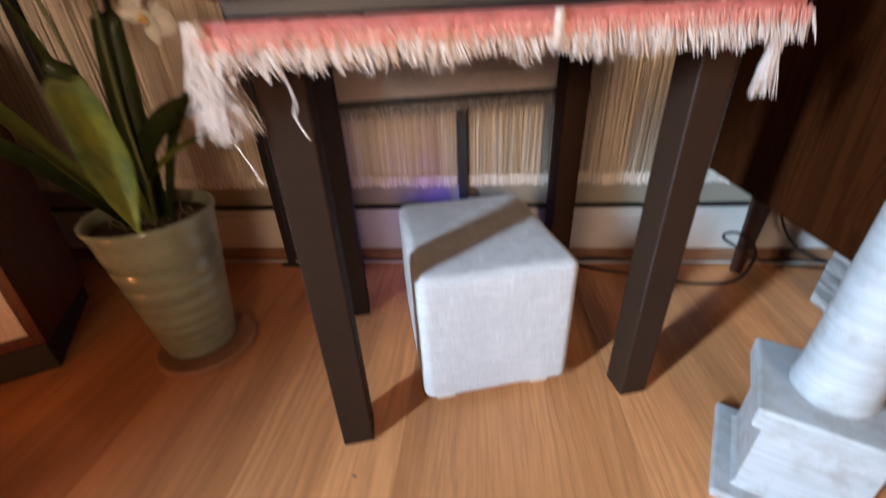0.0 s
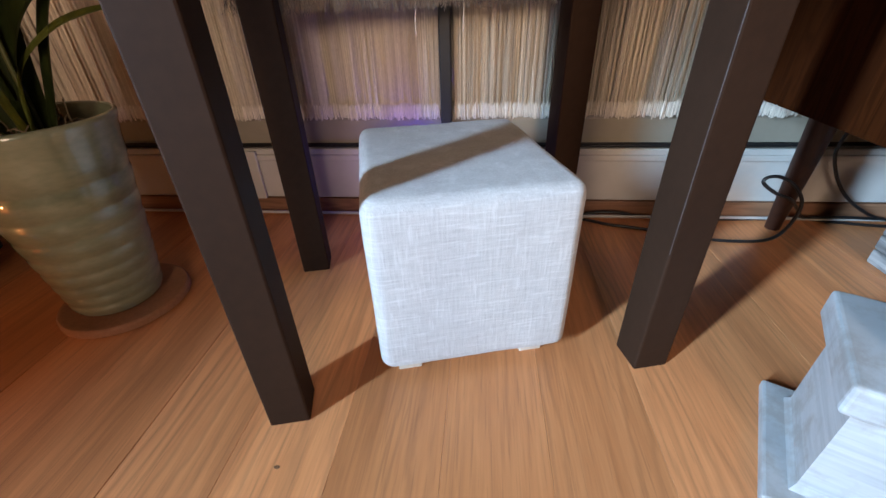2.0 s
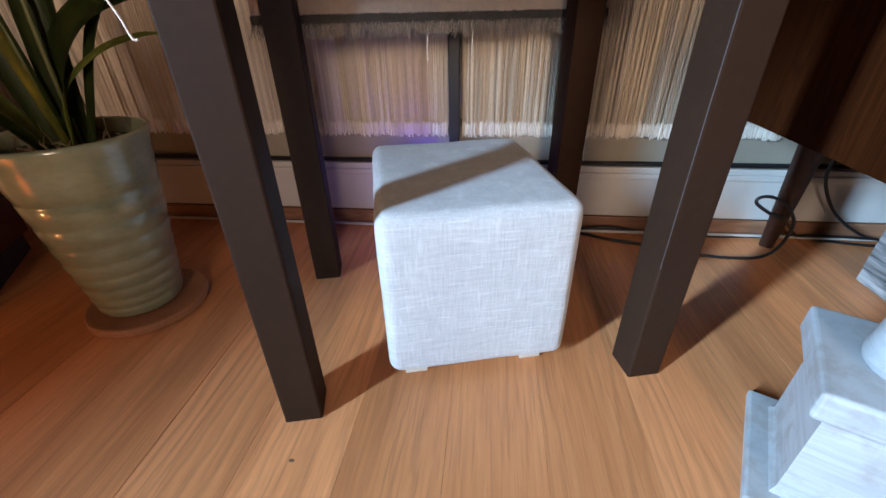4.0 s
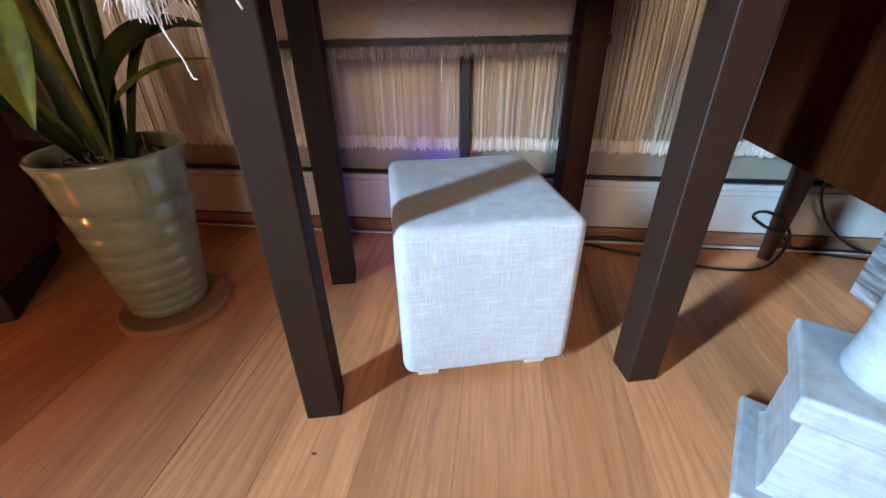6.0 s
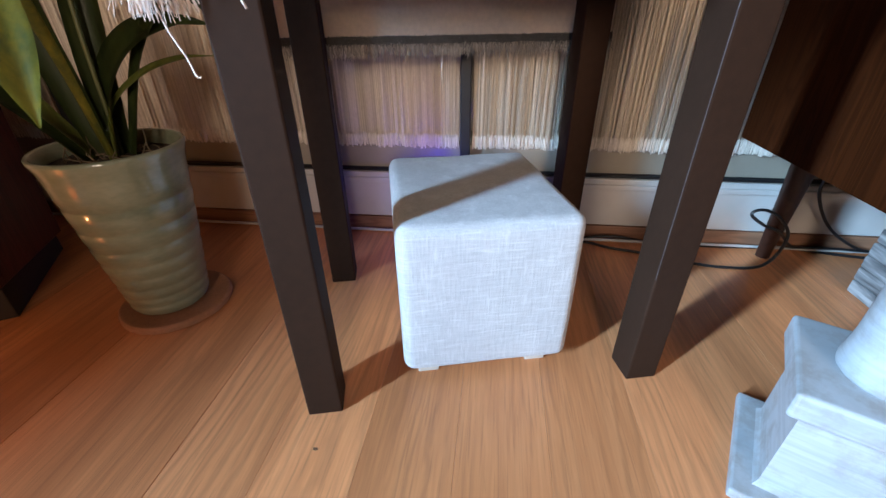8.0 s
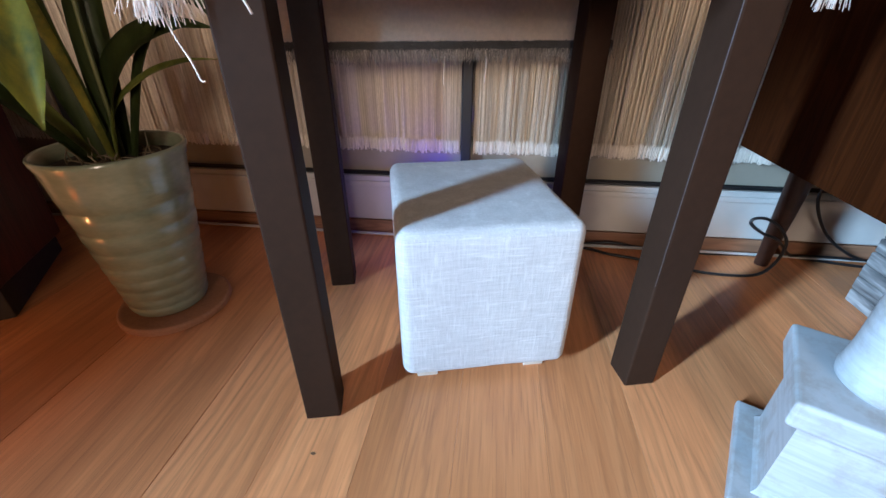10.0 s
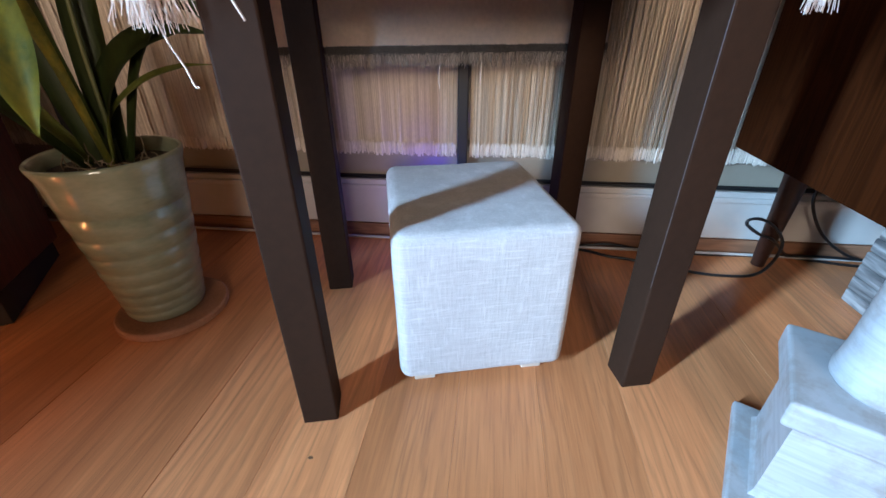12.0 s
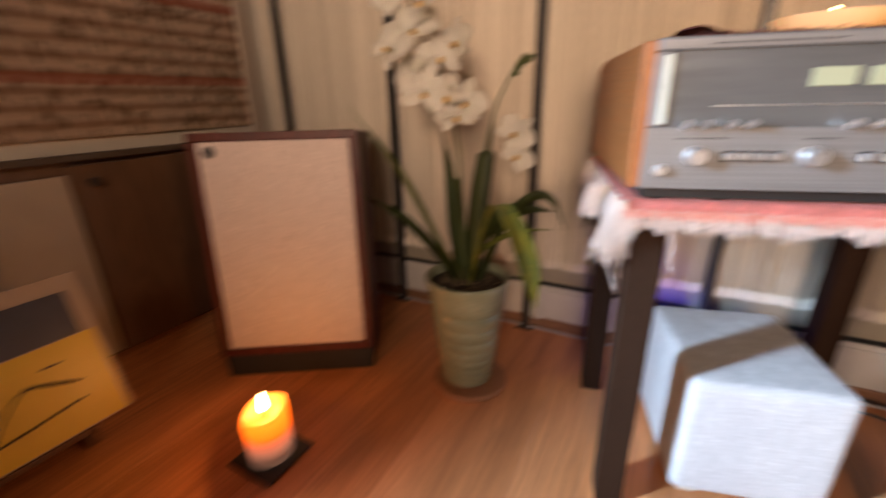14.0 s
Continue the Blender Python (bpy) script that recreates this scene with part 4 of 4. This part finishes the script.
def candle():
    c = thing("candle", pose(CANDLE[0], CANDLE[1], 0.006), "lit pillar candle with melted top on a slate", "candle")
    bm = bmesh.new()
    n, rings = 40, []
    rng = random.Random(3)
    prof = [(0.040, 0.0), (0.0445, 0.003), (0.0445, 0.04), (0.045, 0.075), (0.045, 0.098), (0.043, 0.110), (0.037, 0.112), (0.032, 0.101), (0.012, 0.094)]
    prof = [(r * 0.87, z * 0.93) for r, z in prof]
    for i, (r, z) in enumerate(prof):
        ring = []
        for k in range(n):
            a = 2 * math.pi * k / n
            lift = 0.012 * math.cos(a - 1.2) + 0.004 * math.sin(3 * a)
            zz = z + (lift * max(0, (z - 0.06) / 0.06) if i < 7 else lift * 0.5)
            ring.append(bm.verts.new((r * math.cos(a) * (1 + 0.02 * math.sin(2 * a)), r * math.sin(a), zz)))
        rings.append(ring)
    for a, b in zip(rings, rings[1:]):
        for k in range(n):
            bm.faces.new((a[k], a[(k + 1) % n], b[(k + 1) % n], b[k]))
    bm.faces.new(rings[0][::-1]), bm.faces.new(rings[-1])
    part("wax", bm, WAX, c, "glowing cream wax", smooth=180)
    part("wick", tube([(0, 0, 0.093), (0.001, 0, 0.101), (0.003, 0, 0.107)], 0.0012, 6), INK, c, m=pose(0, 0, -0.007))
    part("flame", turned([(0.002, 0.105), (0.006, 0.115), (0.0045, 0.128), (0.0006, 0.145)], 14), glow("candle_fire", (1.0, 0.62, 0.2), 45), c, "small bright flame", smooth=180, m=pose(0, 0, -0.007))


candle()
coaster = thing("coaster", pose(CANDLE[0] - 0.002, CANDLE[1], 0, 0, 0, -14), "square black slate coaster under the candle", "coaster")
part("slab", box(-0.052, 0.052, -0.052, 0.052, 0, 0.006, 0.0015), SLATE, coaster)


# ---------------------------------------------------------------- against the left wall
def leaning(name, label, category, n0, lean, foot_u, z0):
    """A board leaning towards the left wall; local x runs along it, z up its face, -y is its face."""
    p = ALONG * foot_u + AWAY * n0
    t = thing(name, pose(p.x, p.y, z0, 0, 0, WALL_TURN + 90) @ pose(0, 0, 0, -lean), label, category)
    return t


def record_sleeve():
    t = leaning("record_sleeve", "yellow and navy record sleeve leaning on a wooden stand", "record", -0.548, 14, -0.886, 0.040)
    part("sleeve", box(0, 0.31, 0, 0.005, 0, 0.295, 0.001), SLEEVE, t, "clear-edged card sleeve")
    part("yellow_field", box(0.004, 0.302, -0.0012, 0.0004, 0.003, 0.180), YELLOW, t, "yellow printed lower field")
    part("navy_field", box(0.004, 0.285, -0.0012, 0.0004, 0.182, 0.265), NAVY, t, "dark navy printed band")
    for ctrl in ([(0.10, -0.002, 0.045), (0.17, -0.002, 0.052), (0.245, -0.002, 0.062)], [(0.11, -0.002, 0.05), (0.14, -0.002, 0.09), (0.18, -0.002, 0.12), (0.24, -0.002, 0.10)], [(0.18, -0.002, 0.125), (0.21, -0.002, 0.11), (0.25, -0.002, 0.095)]):
        part("drawn_line", tube(curve_points(ctrl, 8), 0.0022, 5), INK, t, "loose dark drawn line")
    part("mark", box(0.21, 0.235, -0.002, 0.0, 0.140, 0.144), INK, t)
    st = thing("record_stand", wall_pose(-0.905, -0.40, 0, 90), "small dark wooden stand under the record sleeve", "stand")
    part("ledge", box(-0.12, 0.10, -0.02, 0.05, 0.026, 0.038, 0.002), DARKWOOD, st)
    for x in (-0.10, 0.075):
        part("runner", box(x, x + 0.018, -0.02, 0.11, 0.0, 0.026, 0.002), DARKWOOD, st)


record_sleeve()


def wall_cupboard():
    c = thing("wall_cupboard", wall_pose(LEFT_U, 0, 0), "low dark brown wall cupboard with one pale door", "cupboard")
    part("carcass", box(0.0005, 0.012, -0.9, 0.46, 0.0, 0.505), DARKWOOD, c)
    d1 = part("door", box(0.012, 0.028, -0.112, 0.30, 0.01, 0.495, 0.002), DARKWOOD, c, "dark brown wooden door")
    part("knob", turned([(0.006, 0), (0.006, 0.008), (0.012, 0.012), (0.011, 0.02), (0.005, 0.023)], 18), BLACK, d1, "round dark knob", smooth=40, m=pose(0.028, -0.075, 0.455, 0, 90))
    part("door", box(0.012, 0.024, -0.52, -0.118, 0.01, 0.475, 0.002), SLEEVE, c, "pale greyish door")
    part("door", box(0.012, 0.028, -0.9, -0.526, 0.01, 0.495, 0.002), DARKWOOD, c, "dark brown wooden door")
    part("ledge", box(0.0005, 0.030, -0.9, 0.46, 0.505, 0.520, 0.003), TAN, c, "narrow tan ledge")


wall_cupboard()


def wall_hanging():
    h = thing("wall_hanging", wall_pose(LEFT_U, 0, 0), "striped woven wool hanging in tan, brown and red", "tapestry")
    bm = bmesh.new()
    n, mz = 60, 30
    g = [[bm.verts.new((0.010 + 0.003 * math.sin(i * 0.6) * math.sin(j * 0.23), -0.95 + 1.365 * i / n, 0.555 + 0.9 * j / mz)) for j in range(mz + 1)] for i in range(n + 1)]
    for i in range(n):
        for j in range(mz):
            bm.faces.new((g[i][j], g[i + 1][j], g[i + 1][j + 1], g[i][j + 1]))
    bmesh.ops.solidify(bm, geom=bm.faces[:], thickness=0.004)
    part("weave", bm, WOVEN, h, smooth=180)
    part("edge_strip", box(0.004, 0.016, 0.415, 0.452, 0.53, 1.5, 0.002), SLEEVE, h, "pale border strip")
    part("hanging_rod", tube([(0.014, -0.98, 1.462), (0.014, 0.45, 1.462)], 0.008, 10), DARKWOOD, h, smooth=180)


wall_hanging()


# ---------------------------------------------------------------- cabinet at the right, pedestal and cables
def sideboard():
    s = thing("sideboard", wall_pose(0, 0, 0), "dark walnut sideboard on round tapered legs", "sideboard")
    u0, u1, n0, n1, z0, z1 = 0.628, 1.75, 0.03, 0.458, 0.229, 0.76
    part("side", box(u0, u0 + 0.02, n0, n1, z0, z1, 0.0015), WALNUT, s)
    part("side", box(u1 - 0.02, u1, n0, n1, z0, z1, 0.0015), WALNUT, s)
    part("bottom", box(u0 + 0.02, u1 - 0.02, n0, n1, z0 + 0.006, z0 + 0.024), WALNUT, s)
    part("top", box(u0 - 0.003, u1 + 0.003, n0 - 0.004, n1, z1, z1 + 0.022, 0.003), WALNUT, s)
    part("back", box(u0 + 0.02, u1 - 0.02, n1 - 0.01, n1 - 0.002, z0 + 0.024, z1), WALNUT, s)
    for k in range(3):
        w = (u1 - u0 - 0.04) / 3
        d = part("door", box(u0 + 0.021 + k * w, u0 + 0.019 + (k + 1) * w, n0 + 0.002, n0 + 0.02, z0 + 0.026, z1 - 0.002, 0.001), WALNUT, s)
    for (a, b), (c, e) in (((0.740, 0.452), (0.708, 0.400)), ((1.66, 0.44), (1.63, 0.39)), ((0.745, 0.06), (0.715, 0.10)), ((1.66, 0.06), (1.63, 0.10))):
        part("leg", tube([(a, b, 0), (a + (c - a) * 0.5, b + (e - b) * 0.5, 0.114), (c, e, z0 + 0.008)], 0.0115, 16, None, 1.75), LEGWOOD, s, "round tapered leg", smooth=50)


sideboard()


def pedestal():
    p = thing("pedestal", pose(0.532, -0.149, 0, 0, 0, 47.5), "white plaster column base with stepped square foot", "pedestal")
    part("foot_slab", box(-0.073, 0.073, -0.073, 0.073, 0, 0.013, 0.003), PLASTER, p)
    bm = bmesh.new()
    for z, r in ((0.0125, 0.055), (0.020, 0.051), (0.108, 0.050), (0.119, 0.054)):
        for x, y in ((-r, -r), (r, -r), (r, r), (-r, r)):
            bm.verts.new((x, y, z))
    bm.verts.ensure_lookup_table()
    for k in range(3):
        for i in range(4):
            j = (i + 1) % 4
            bm.faces.new((bm.verts[k * 4 + i], bm.verts[k * 4 + j], bm.verts[k * 4 + 4 + j], bm.verts[k * 4 + 4 + i]))
    bm.faces.new(bm.verts[0:4]), bm.faces.new(bm.verts[12:16])
    part("block", bm, PLASTER, p, "square tapering block")
    part("upper_slab", box(-0.0635, 0.0635, -0.0635, 0.0635, 0.118, 0.1465, 0.004, 3), PLASTER, p, "rounded upper slab")
    part("column", turned([(0.032, 0.1445), (0.036, 0.149), (0.037, 0.156), (0.0355, 0.164), (0.034, 0.18), (0.0325, 0.30), (0.031, 0.44), (0.035, 0.455), (0.039, 0.47), (0.039, 0.485)], 48), PLASTER, p, "round white column", smooth=50)


pedestal()


def stone_base():
    p = thing("stone_base", wall_pose(0.818, 0.20), "grey banded stone block under the sideboard", "stone block")
    rng = random.Random(5)
    for k in range(6):
        x, y = rng.uniform(0, 0.003), rng.uniform(-0.003, 0.003)
        part("layer", box(x, 0.11, 0, 0.145 + y, 0.024 * k, 0.024 * k + 0.0237, 0.003), STONE, p)


stone_base()

cable("power_cable", [(-1.1, 0.474, 0.008), (-0.6, 0.473, 0.008), (-0.2, 0.472, 0.008), (0.1, 0.471, 0.008), (0.5, 0.472, 0.008), (0.8, 0.473, 0.008), (1.2, 0.472, 0.008), (1.7, 0.472, 0.008)], 0.0032, WHITE_CORD, "white flat cable along the foot of the heater", m=wall_pose(0, 0))
cable("speaker_cable", [(-1.15, 0.476, 0.1445), (-0.5, 0.477, 0.144), (0.1, 0.478, 0.1435), (0.6, 0.477, 0.144), (1.2, 0.477, 0.144), (2.1, 0.477, 0.1445)], 0.0026, RUBBER, "black cable laid along the heater slot", m=wall_pose(0, 0))
cable("coiled_cable", [(0.36, 0.30, 0.004), (0.43, 0.36, 0.004), (0.516, 0.358, 0.012), (0.568, 0.347, 0.015), (0.627, 0.330, 0.008), (0.735, 0.300, 0.005), (0.80, 0.285, 0.006), (0.870, 0.268, 0.008), (0.955, 0.245, 0.012), (1.023, 0.228, 0.009), (1.13, 0.20, 0.003), (1.4, 0.12, 0.003)], 0.0028, RUBBER, "black cable lying in loose loops on the floor", "cables under the sideboard")
cable("coiled_cable", [(0.36, 0.30, 0.004), (0.43, 0.35, 0.004), (0.501, 0.356, 0.003), (0.549, 0.323, 0.003), (0.596, 0.298, 0.003), (0.675, 0.246, 0.003), (0.726, 0.224, 0.003), (0.780, 0.215, 0.005), (0.812, 0.218, 0.024), (0.816, 0.216, 0.066), (0.797, 0.221, 0.096), (0.771, 0.228, 0.113), (0.751, 0.233, 0.114), (0.746, 0.234, 0.104), (0.771, 0.228, 0.086), (0.80, 0.225, 0.074), (0.845, 0.245, 0.045), (0.895, 0.262, 0.010), (0.940, 0.250, 0.003), (1.01, 0.217, 0.003), (1.08, 0.205, 0.003), (1.3, 0.15, 0.003)], 0.0028, RUBBER, "black cable with one raised loop on the floor", "cables under the sideboard")
cable("drop_cable", [(0.893, 0.243, 0.225), (0.886, 0.255, 0.155), (0.891, 0.254, 0.12), (0.922, 0.246, 0.071), (0.965, 0.236, 0.035), (1.03, 0.232, 0.007), (1.12, 0.222, 0.003), (1.3, 0.18, 0.003)], 0.0028, RUBBER, "black cable hanging behind the sideboard to the floor", "cables under the sideboard")

# ---------------------------------------------------------------- floor strips
rng = random.Random(41)
STRIP = 0.2074
seams = [-0.130, -0.026, 0.077, 0.181, 0.284, 0.391]
while seams[-1] < RIGHT_U:
    seams.append(seams[-1] + STRIP)
while seams[0] > LEFT_U:
    seams.insert(0, seams[0] - STRIP)
plank_meshes = {}
for u0, u1 in zip(seams, seams[1:]):
    n1 = BACK_N
    while n1 > NEAR_N:
        start = n1 - (rng.choice((1.05, 1.25, 1.45)) if n1 == BACK_N else rng.choice((1.0, 1.3, 1.6)))
        start = max(start, NEAR_N)
        size = (round(u1 - u0, 3), round(n1 - start, 2))
        if size not in plank_meshes:
            plank_meshes[size] = mesh_of("plank", box(0.0001, size[0] - 0.0001, 0, size[1] - 0.0002, -0.0045, 0.0, 0.0003, 1), OAK)
        part("plank", plank_meshes[size], None, floor, m=pose(u0, start, 0))
        n1 = start

# a small dark knot in one strip
part("knot", turned([(0.0034, 0.0), (0.0032, 0.0003), (0.0015, 0.0004)], 14), KNOT, floor, "small dark knot", m=pose(0.0249, -0.0412, 0.0001) @ Matrix.Diagonal((0.9, 0.55, 1, 1)))
